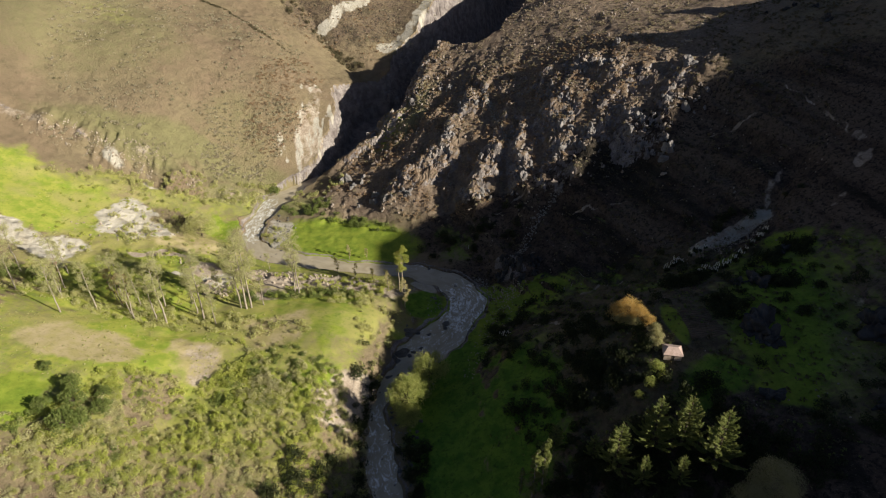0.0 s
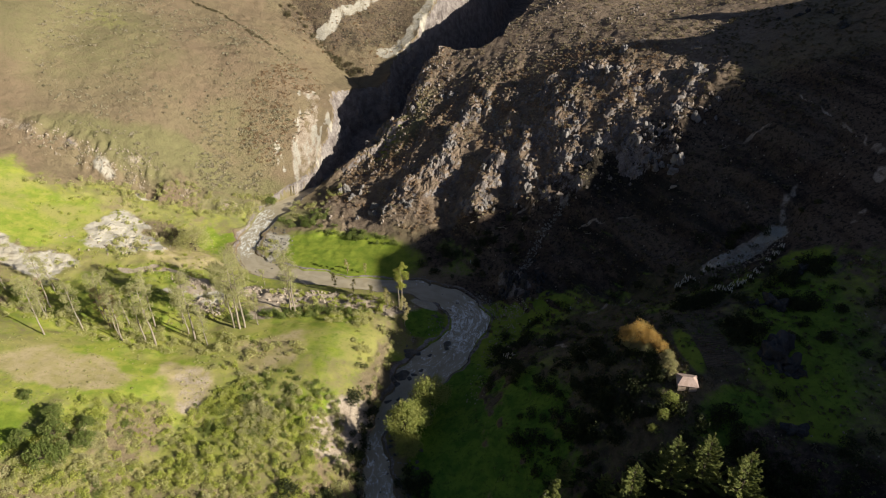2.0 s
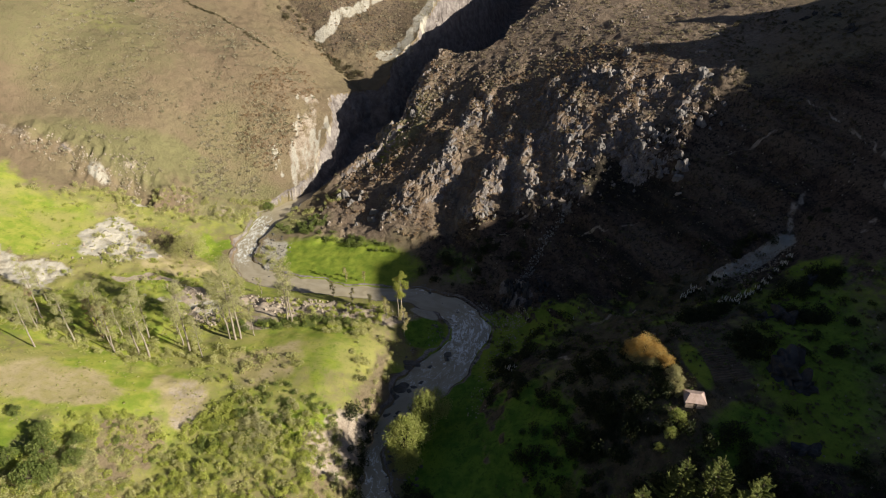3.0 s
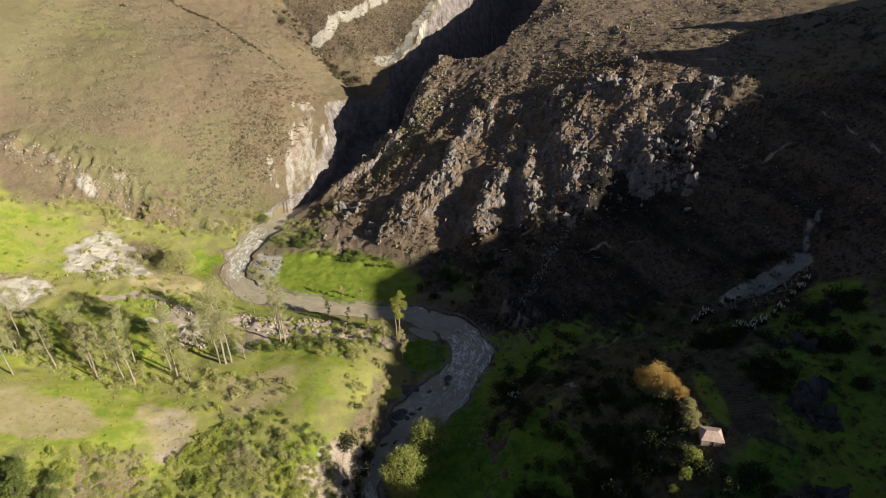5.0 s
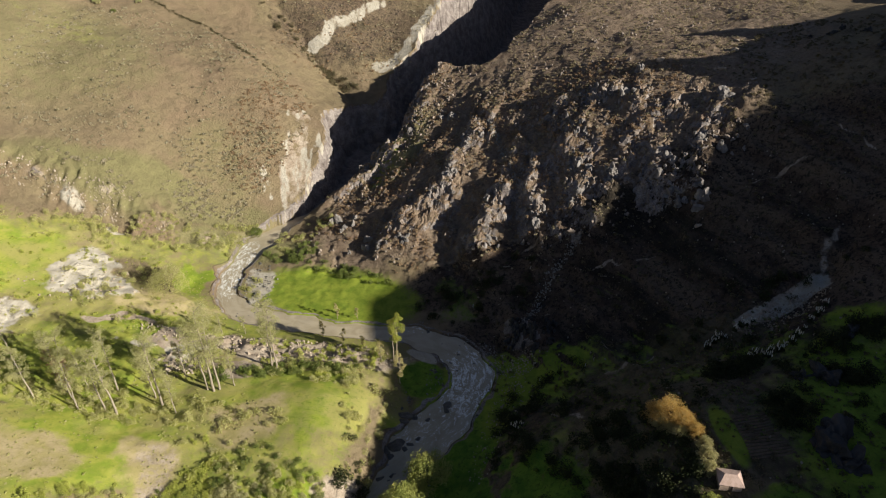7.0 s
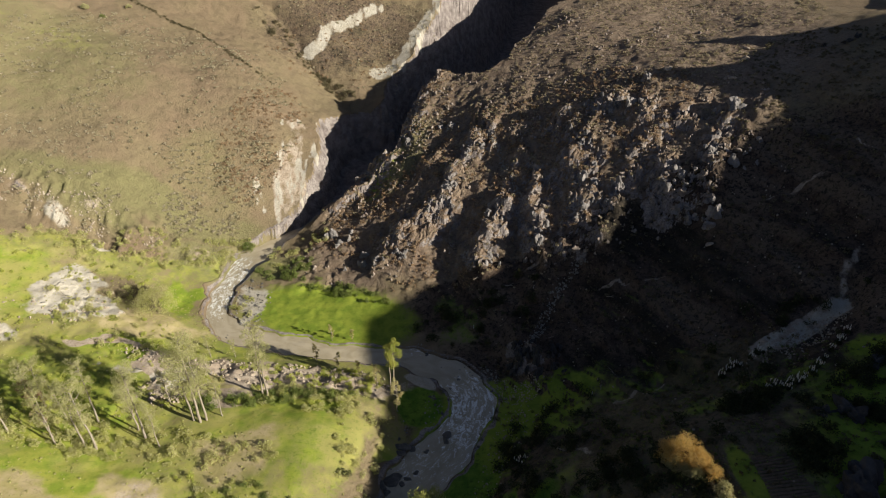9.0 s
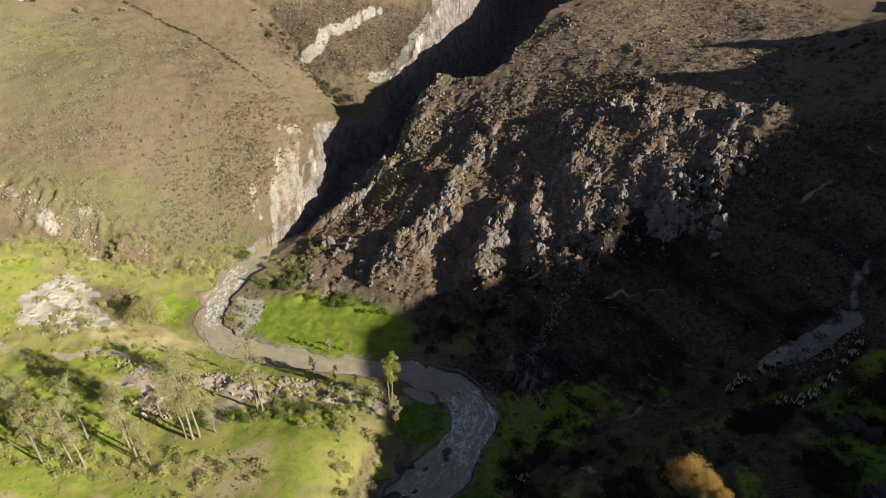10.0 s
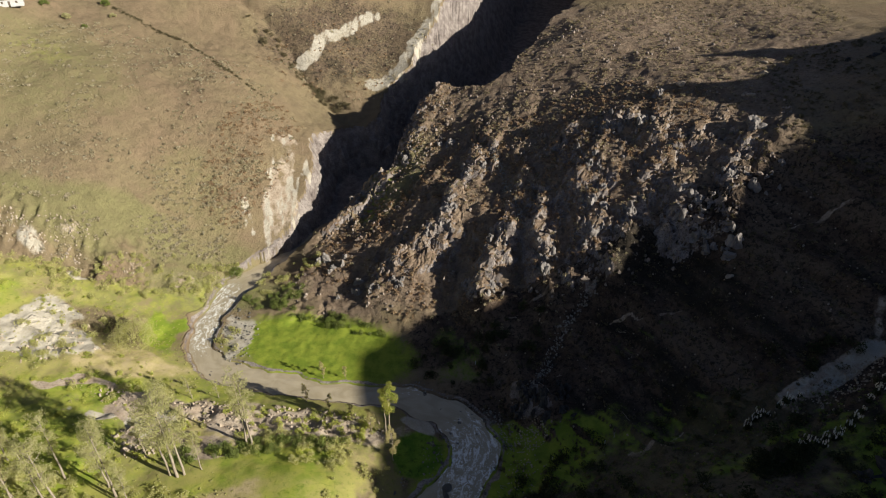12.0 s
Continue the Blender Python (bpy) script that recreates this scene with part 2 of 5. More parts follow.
def patch(x, y, cx, cy, rx, ry, turn=0.0, soft=0.5):
    """1 inside an ellipse on the plan, falling to 0 at its rim."""
    c, s = math.cos(radians(turn)), math.sin(radians(turn))
    u, v = (x - cx) * c + (y - cy) * s, (y - cy) * c - (x - cx) * s
    return 1 - smooth(np.hypot(u / rx, v / ry), 1 - soft, 1 + soft)


# corners of the river's middle line with half its width, downstream
RIVER = ((-43, 366, 2.6), (-57, 338, 3.0), (-75, 315, 4.2), (-88, 296, 6.5), (-94, 274, 5.0), (-92, 256, 5.2), (-82, 244, 5.2), (-65, 238.5, 5.5), (-40, 233.5, 4.5), (-14, 230.5, 5.5), (2, 223.5, 6.5), (11, 211, 8.0), (8, 200, 7.6), (1, 188, 8.6), (-10, 176, 7.6), (-17.5, 163, 4.4), (-22.5, 149, 2.5), (-21, 138, 3.6), (-18, 121, 5.2), (-9, 92, 5.5), (8, 50, 6.0), (20, -60, 6.0), (10, -300, 8.0))
# the brinks of the gorge that it comes out of, from its mouth inwards
LEFT_BRINK = ((-86, 300), (-80, 311), (-74, 323), (-70, 335), (-66, 347), (-65, 364), (-68, 389), (-58, 400), (-50, 411), (-36, 413), (-36, 431), (-34, 451), (-21, 461), (-16, 477), (-8, 489), (10, 540), (25, 620), (70, 900))
RIGHT_BRINK = ((-82, 302), (-72, 311), (-63, 321), (-58, 330), (-47, 333), (-41, 341), (-33, 347), (-23, 350), (-20, 368), (-15, 379), (-12, 391), (-7, 400), (2, 393), (15, 385), (25, 382), (32, 387), (50, 418), (75, 460), (110, 530), (140, 620), (200, 900))

SECTIONS = []


def section(y, *points):
    """One cut across the valley at y: (x, height) from left to right."""
    SECTIONS.append((y, [p[0] for p in points], [p[1] for p in points]))


section(-900, (-1500, 200), (-300, 120), (0, 10), (300, 130), (1500, 150))
section(-60, (-1500, 200), (-320, 90), (-120, 30), (-40, 8), (0, 0), (40, 14), (120, 52), (235, 118), (330, 114), (1500, 100))
section(0, (-1500, 200), (-320, 85), (-120, 30), (-50, 10), (-25, 0), (12, 0), (32, 13), (120, 50), (235, 112), (330, 106), (1500, 90))
section(22, (-1500, 200), (-320, 82), (-120, 30), (-55, 11), (-25, 0), (8, 0), (28, 12), (120, 49), (235, 98), (330, 96), (1500, 90))
section(60, (-1500, 200), (-320, 80), (-200, 46), (-120, 30), (-60, 14), (-35, 6), (-20, 0), (5, 0), (25, 12), (60, 30), (120, 48), (170, 70), (235, 103), (330, 99), (1500, 90))
section(100, (-1500, 200), (-320, 80), (-200, 50), (-120, 32), (-80, 18), (-45, 9), (-27, 3), (-9, 0), (8, 5), (30, 14), (50, 28), (65, 33), (90, 37), (120, 44), (160, 62), (235, 102.5), (330, 98.5), (1500, 90))
section(140, (-1500, 200), (-320, 85), (-200, 50), (-120, 30), (-98, 25), (-82, 14), (-60, 12), (-38, 10), (-26, 2), (-14, 0), (8, 7), (20, 13), (40, 22), (56, 35), (66, 38), (92, 40), (120, 43), (160, 62), (235, 101), (330, 97), (1500, 90))
section(165, (-1500, 200), (-320, 85), (-200, 48), (-125, 26), (-100, 18), (-66, 13), (-42, 13), (-28, 8), (-18, 0), (0, 1), (10, 4), (22, 11), (40, 19), (55, 29), (66, 34), (92, 38), (120, 43), (160, 63), (235, 100), (330, 94), (1500, 90))
section(190, (-1500, 200), (-320, 80), (-200, 42), (-150, 22), (-120, 16), (-90, 11), (-66, 11), (-40, 11), (-27, 8), (-17, 1), (12, 0), (20, 3), (50, 14), (70, 21), (90, 29), (109, 38), (125, 45), (160, 65), (235, 103), (330, 96.5), (1500, 90))
section(215, (-1500, 200), (-320, 75), (-200, 38), (-155, 18), (-120, 13), (-95, 8), (-70, 5), (-40, 3), (-20, 2), (0, 0), (20, 0), (27, 3), (46, 8), (74, 14), (100, 29), (127, 46), (160, 70), (235, 107.5), (330, 102), (1500, 90))
section(238, (-1500, 200), (-320, 75), (-200, 36), (-160, 19), (-134, 16), (-108, 9), (-95, 3), (-75, 0), (-15, 0), (10, 2), (42, 9), (75, 22), (93, 34), (113, 42), (140, 60), (170, 79), (235, 112), (330, 108), (1500, 90))
section(260, (-1500, 200), (-320, 75), (-200, 34), (-150, 17), (-119, 8), (-104, 2), (-80, 0), (-40, 1), (-25, 2), (0, 6), (16, 11), (37, 20), (60, 29), (96, 46), (120, 60), (160, 82), (235, 118), (330, 114), (1500, 90))
section(285, (-1500, 210), (-320, 80), (-195, 38), (-168, 26), (-130, 14), (-104, 5), (-96, 1), (-72, 1), (-52, 2), (-35, 5), (-20, 12), (16, 22), (38, 31), (59, 42), (80, 53), (103, 64), (140, 80), (235, 119), (1500, 95))
section(305, (-1500, 210), (-320, 85), (-195, 47), (-158, 38), (-131, 22), (-108, 10), (-96, 2), (-70, 1), (-55, 7), (-40, 12), (-10, 24), (15, 33), (40, 43), (70, 59), (103, 71), (140, 83), (235, 116), (1500, 95))
section(335, (-1500, 210), (-320, 92), (-200, 62), (-158, 48), (-117, 28), (-95, 19), (-75, 12), (-58, 10), (-40, 18), (-20, 30), (0, 38), (15, 43), (45, 55), (70, 67), (94, 77), (131, 83), (170, 93), (235, 107), (1500, 95))
section(365, (-1500, 215), (-320, 100), (-204, 70), (-144, 54), (-116, 45), (-84, 37), (-68, 30), (-55, 26), (-30, 33), (-12, 42), (10, 50), (20, 54.5), (43, 62), (66, 71), (94, 79), (131, 85), (235, 99), (1500, 95))
section(390, (-1500, 215), (-320, 105), (-204, 75), (-144, 61), (-105, 52), (-86, 42), (-70, 30), (-50, 27), (-30, 36), (-5, 52), (20, 62), (36, 67), (62, 75), (94, 81), (140, 86), (235, 97), (1500, 100))
section(430, (-1500, 220), (-320, 112), (-204, 83), (-144, 66), (-93, 48), (-70, 34), (-45, 31), (-36, 33), (0, 52), (42, 73), (68, 80), (100, 85), (235, 98), (1500, 110))
section(455, (-1500, 220), (-320, 116), (-144, 70), (-100, 58), (-80, 52), (-50, 40), (-36, 37), (0, 52), (45, 75), (100, 87), (235, 101), (1500, 120))
section(520, (-1500, 230), (-320, 135), (-140, 104), (-70, 90), (-20, 70), (20, 72), (60, 84), (235, 106), (1500, 140))
section(620, (-1500, 250), (-320, 165), (-140, 150), (0, 125), (60, 115), (235, 118), (1500, 160))
section(1000, (-1500, 320), (-320, 280), (0, 240), (235, 238), (1500, 300))


def base_height(x, y):
    """The cuts joined lengthwise, for a grid of x columns and y rows."""
    rows = np.array([np.interp(x, xs, zs) for _, xs, zs in SECTIONS])
    ys = np.array([s[0] for s in SECTIONS], float)
    k = np.clip(np.searchsorted(ys, y) - 1, 0, len(ys) - 2)
    u = ((y - ys[k]) / (ys[k + 1] - ys[k]))[:, None]
    return rows[k] * (1 - u) + rows[k + 1] * u


def spread(low, high, fine0, fine1, step, grow):
    """Grid lines: even between fine0 and fine1, wider and wider outside."""
    mid = list(np.arange(fine0, fine1 + 0.01, step))
    left, right, s = [], [], step
    while mid[0] - sum(left) > low or mid[-1] + sum(right) < high:
        s *= grow
        left.append(s)
        right.append(s)
    a = mid[0] - np.cumsum(left)
    b = mid[-1] + np.cumsum(right)
    return np.concatenate([a[a > low - 200][::-1], mid, b[b < high + 200]])


GX = spread(-1400, 1400, -215, 180, 0.75, 1.12)
GY = spread(-800, 950, 92, 470, 0.75, 1.12)


def blurred(h, times, s=1):
    for _ in range(times):
        p = np.pad(h, s, mode="edge")
        h = (p[:-2 * s, s:-s] + p[2 * s:, s:-s] + p[s:-s, :-2 * s] + p[s:-s, 2 * s:] + 4 * h) / 8
    return h


XX, YY = np.meshgrid(GX, GY)
BASE = blurred(base_height(GX, GY), 60)
ROUND = patch(XX, YY, -150, 392, 125, 86, 0, 0.25) * smooth(-40 - XX, 0, 16)
BASE = BASE * (1 - ROUND) + blurred(blurred(BASE, 40, 4), 30, 2) * ROUND

# places of the land's covers, on the plan, with ragged rims
WX = XX + 5.0 * waves(XX, YY, 22, 4, 201, 0.6)
WY = YY + 5.0 * waves(XX, YY, 22, 4, 211, 0.6)
SPUR = np.maximum.reduce([
    patch(WX, WY, 10, 300, 75, 34, 8), patch(WX, WY, 72, 292, 58, 38, 20), patch(WX, WY, -10, 345, 40, 50, 55),
    patch(WX, WY, -40, 300, 26, 16, 20), patch(WX, WY, 30, 420, 60, 30, 45), patch(WX, WY, -36, 350, 44, 15, 62)])
RIVER_D, RIVER_W, _ = along(RIVER, XX, YY)
BANK = RIVER_D - RIVER_W + 1.3 * wave(XX, YY, 9, 3) + 0.8 * wave(XX, YY, 3.5, 4)


def within(corners, x, y):
    """True inside a closed outline on the plan."""
    inside = np.zeros(np.shape(x), bool)
    for (ax, ay), (bx, by) in zip(corners, corners[1:] + corners[:1]):
        if ay != by:
            inside ^= ((ay > y) != (by > y)) & (x < (bx - ax) * (y - ay) / (by - ay) + ax)
    return inside


RAGX = XX + 1.6 * waves(XX, YY, 11, 4, 81, 0.6)
RAGY = YY + 1.6 * waves(XX, YY, 11, 4, 85, 0.6)
TO_LEFT = along(tuple((*p, 0) for p in LEFT_BRINK), RAGX, RAGY)[0]
TO_RIGHT = along(tuple((*p, 0) for p in RIGHT_BRINK), RAGX, RAGY)[0]
IN_GORGE = within(LEFT_BRINK + RIGHT_BRINK[::-1], RAGX, RAGY)
ON_LEFT = TO_LEFT < TO_RIGHT
GORGE_D = np.where(IN_GORGE, -1, 1) * np.minimum(TO_LEFT, TO_RIGHT)


# ribs (up) and gullies (down) of the rocky spur: half width, height, corners
RIBS = (
    (4.5, 3.4, (-55, 322), (-40, 332), (-30, 342), (-17, 355), (-11, 377), (-4, 391)), (5.5, 4.2, (-26, 286), (-19, 291), (-4, 302), (1, 314), (13, 326), (17, 338)),
    (5.0, 5.6, (14, 264), (16, 273), (24, 292)), (5.0, 4.2, (38, 272), (37, 284), (37, 297)), (6.5, 3.0, (49, 267), (56, 278), (54, 296), (51, 318)),
    (6.5, 3.0, (61, 266), (70, 280), (78, 292)), (6.5, 2.8, (96, 256), (104, 277), (108, 290)), (5.5, 2.6, (87, 264), (86, 280)),
    (5.0, 2.4, (56, 325), (74, 322), (86, 302), (99, 297)), (7.0, -1.4, (-34, 296), (-23, 316), (-4, 340), (5, 352)),
    (6.5, -1.4, (20, 342), (25, 316), (32, 288), (25, 272)), (6.5, -3.6, (7, 288), (4, 276), (2, 262)), (5.0, -2.6, (28, 282), (27, 262)), (4.0, -1.4, (44, 268), (45, 300)),
    (7.0, -1.6, (76, 262), (79, 290)), (4.0, 0.7, (62, 374), (92, 362), (120, 352)), (4.0, 0.8, (70, 345), (100, 334), (120, 318)))
RIB_NEAR = np.maximum.reduce([np.exp(-((along(tuple((*p, 0) for p in line), WX, WY)[0] / 6.5) ** 2)) for _, tall, *line in RIBS if tall > 2.3])


def shape_land():
    h = BASE.copy()
    near = smooth(BANK, 1, 14)
    field = np.maximum.reduce([patch(XX, YY, -58, 180, 38, 17, 3), patch(XX, YY, -118, 156, 28, 15, -8), patch(XX, YY, -46, 255, 38, 18, -18), patch(XX, YY, -190, 250, 45, 22, -10)])
    h += near * (1 - 0.75 * field) * (1.3 * waves(XX, YY, 42, 4, 11) + 0.30 * waves(XX, YY, 5, 3, 21))
    # crags of the rocky spur: ribs that run down the slope, broken by ledges
    u, v = XX * 0.90 - YY * 0.44, YY * 0.90 + XX * 0.44
    ribs = ridged(u + 5 * wave(XX, YY, 20, 33), v * 0.42, 24, 4, 31)
    su, sv = u + 1.5 * waves(XX, YY, 6, 3, 43), v + 1.5 * waves(XX, YY, 6, 3, 47)
    big, gap = cells(su, sv * 0.7, 7.0, 44)
    small, crack = cells(su, sv * 0.8, 2.8, 54)
    upper = smooth(YY - 382 + 0.72 * (XX - 10), 0, 16) * smooth(XX, 4, 16)
    bare = SPUR * near * (1 - 0.85 * upper)
    for reach, tall, *line in RIBS:
        d, _, side = along(tuple((*p, 0) for p in line), XX + 2.5 * waves(XX, YY, 9, 3, 45), YY + 2.5 * waves(XX, YY, 9, 3, 46))
        # the sunward flank falls gently, the other one breaks off
        flank = np.where(side > 0, 1.5, 0.62) if line[-1][1] - line[0][1] > 12 and tall > 0 else 1.0
        h += tall * (0.85 + 0.45 * wave(XX, YY, 10, 147) if tall > 0 else 1.0) * np.exp(-((d / (reach * flank)) ** 2))
    knoll = bare * smooth(waves(u, v * 0.6, 15, 3, 141), 0.10, 0.60)
    rough = np.minimum(bare * (0.36 + 0.58 * RIB_NEAR) + 0.5 * knoll, 1.0)
    h += 2.0 * knoll + bare * (0.8 * ribs + 0.30 * waves(u, v, 9, 4, 41, 0.6)) + rough * (1.05 * big + 0.75 * small)
    h -= rough * (1.1 * (1 - smooth(gap, 0, 0.16)) + 0.5 * (1 - smooth(crack, 0, 0.2)))
    plateau = patch(XX, YY, 70, 360, 120, 70, 25)
    h += plateau * (0.16 * waves(XX, YY, 4, 3, 48, 0.6) + 0.4 * waves(XX * 0.4 + YY * 0.7, YY * 0.7 - XX * 0.5, 26, 2, 49))
    # soft folds and sheep tracks on the shaded slope, runnels
    dark = patch(XX, YY, 85, 235, 70, 40, 20)
    h += dark * 2.0 * ridged(XX * 0.9 + YY * 0.45, YY * 0.25 - XX * 0.1, 14, 4, 51)
    h += dark * smooth(YY, 224, 238) * 0.22 * np.sin(h * 3.4 + 2.5 * waves(XX, YY, 18, 2, 53))
    # a stony runnel and the dark bluff at its foot
    gd = along(((54, 257, 0), (44, 250, 0), (37, 239, 0), (28, 226, 0)), WX * 0.3 + XX * 0.7, WY * 0.3 + YY * 0.7)[0]
    h -= 1.3 * np.exp(-((gd / 2.2) ** 2))
    bluff = patch(WX, WY, 33, 225, 10, 9, 0) * near
    h += bluff * (2.2 + 1.2 * ridged(XX, YY, 8, 3, 57))
    # left hill: shallow swales and trodden terraces
    hill = patch(XX, YY, -150, 365, 95, 80, 0)
    h += hill * (1.2 * waves(XX * 0.8, YY, 30, 3, 61) + 0.05 * np.sin(h * 2.6 + 2 * wave(XX, YY, 25, 64)))
    foot = patch(WX, WY, -160, 293, 45, 9, -6)
    h += foot * (1.9 * ridged(XX, YY * 0.6, 9, 4, 75) + 0.5 * waves(XX, YY, 4, 2, 76))
    bank = patch(WX, WY, -55, 217, 42, 8, -3)
    h += bank * (0.7 * ridged(XX, YY, 7, 3, 77) + 0.3 * waves(XX, YY, 3, 2, 78))
    # eroded faces of pale earth
    for cx, cy, rx, ry, turn in PALE_SPOTS:
        h += patch(WX, WY, cx, cy, rx, ry, turn) * (0.7 * ridged(XX, YY, 9, 3, 71) + 0.3 * waves(XX, YY, 4, 3, 73) - 0.6)
    # the gully with the landslip
    gd, gv, _ = along(((150, 240, 3.0), (131, 219, 4.0), (122, 207, 4.5), (96, 194, 3.5), (76, 198, 2.5), (46, 203, 1.5), (28, 208, 0.5)), XX, YY)
    h -= gv * np.exp(-((gd / 5.0) ** 2)) * 0.8
    # the side gully behind the left hill
    gd, gv, _ = along(((-42, 412, 3.0), (-54, 414, 5.0), (-71, 436, 6.0), (-85, 449, 6.0), (-96, 464, 6.0), (-150, 505, 8.0)), WX * 0.5 + XX * 0.5, WY * 0.5 + YY * 0.5)
    h -= gv * np.exp(-gd / 6.5)
    # the gorge: steep, stepped walls that fall from its brinks
    deep = np.maximum(-GORGE_D, 0) + 0.5 * ridged(XX, YY, 5, 2, 87) * smooth(-GORGE_D, 0, 2)
    steep = np.where(ON_LEFT, 3.2, 5.0)
    drop = steep * deep + 1.1 * np.sin(steep * deep * 0.8 + wave(XX, YY, 12, 83) * 2) * smooth(deep, 0.5, 3)
    h = np.where(IN_GORGE, np.minimum(h, np.maximum(h - drop, -0.5 + 0.06 * np.maximum(YY - 330, 0))), h)
    # the terrace's brow over the river, and the river's bed and banks
    brow = 0.35 + 1.15 * BANK + 60 * smooth(YY, 303, 314)
    soft = 0.3
    h = np.where(BANK > 0, np.minimum(h, brow) - soft * np.log1p(np.exp(-np.abs(h - brow) / soft)) * smooth(BANK, 0, 4), h)
    h = np.where((BANK > 0) & (YY < 330), np.maximum(h, 0.30 + 0.05 * np.minimum(BANK, 8) + 0.12 * wave(XX, YY, 2, 91)), h)
    h = np.where(BANK <= 0, -0.9 * smooth(-BANK, 0, 3) + 0.3 * (1 - smooth(-BANK, 0, 0.6)), h)
    return h


# pale, eroded places: centre, half sizes, turn
PALE_SPOTS = ((-146, 256, 9, 14, 5), (-134, 247, 12, 7, -30), (-140, 238, 8, 6, 0), (-157, 219, 11, 9, 0), (-174, 224, 10, 8, 10), (-90, 207, 9, 7, 0), (-108, 210, 6, 3, -20))
HEIGHT = shape_land()


def ground_z(x, y):
    i = np.clip(np.searchsorted(GX, x) - 1, 0, len(GX) - 2)
    j = np.clip(np.searchsorted(GY, y) - 1, 0, len(GY) - 2)
    u, v = (x - GX[i]) / (GX[i + 1] - GX[i]), (y - GY[j]) / (GY[j + 1] - GY[j])
    return (HEIGHT[j, i] * (1 - u) + HEIGHT[j, i + 1] * u) * (1 - v) + (HEIGHT[j + 1, i] * (1 - u) + HEIGHT[j + 1, i + 1] * u) * v


def fill_mesh(name, verts, faces, smooth_faces=False):
    """A mesh from arrays of places and of equal faces."""
    me = bpy.data.meshes.new(name)
    n, k = len(faces), faces.shape[1]
    me.vertices.add(len(verts))
    me.vertices.foreach_set("co", np.ascontiguousarray(verts, np.float32).ravel())
    me.loops.add(n * k)
    me.loops.foreach_set("vertex_index", np.ascontiguousarray(faces, np.int32).ravel())
    me.polygons.add(n)
    me.polygons.foreach_set("loop_start", np.arange(0, n * k, k, dtype=np.int32))
    me.polygons.foreach_set("use_smooth", np.full(n, smooth_faces))
    me.update(calc_edges=True)
    return me


def grid_faces(rows, cols):
    a = (np.arange(rows - 1)[:, None] * cols + np.arange(cols - 1)[None, :]).ravel()
    return np.stack([a, a + 1, a + cols + 1, a + cols], 1)


def cover(me, name, values):
    me.attributes.new(name, "FLOAT", "POINT").data.foreach_set("value", np.ascontiguousarray(values, np.float32).ravel())


def near_lines(lines, reach):
    """1 on any of some bent lines, falling to 0 at reach."""
    return np.maximum.reduce([smooth(reach - along(tuple((*p, 0) for p in line), WX * 0.5 + XX * 0.5, WY * 0.5 + YY * 0.5)[0], 0, reach * 0.7) for line in lines])


CLIFFS = (((-43, 451), (-35, 453), (-24, 463), (-18, 478), (-10, 492)), ((-85, 452), (-77, 460), (-74, 469), (-59, 484), (-46, 498)), ((-89, 370), (-80, 376)), ((-82, 362), (-84, 350), (-87, 336), (-88, 326)), ((-73, 349), (-75, 338), (-76, 330)))


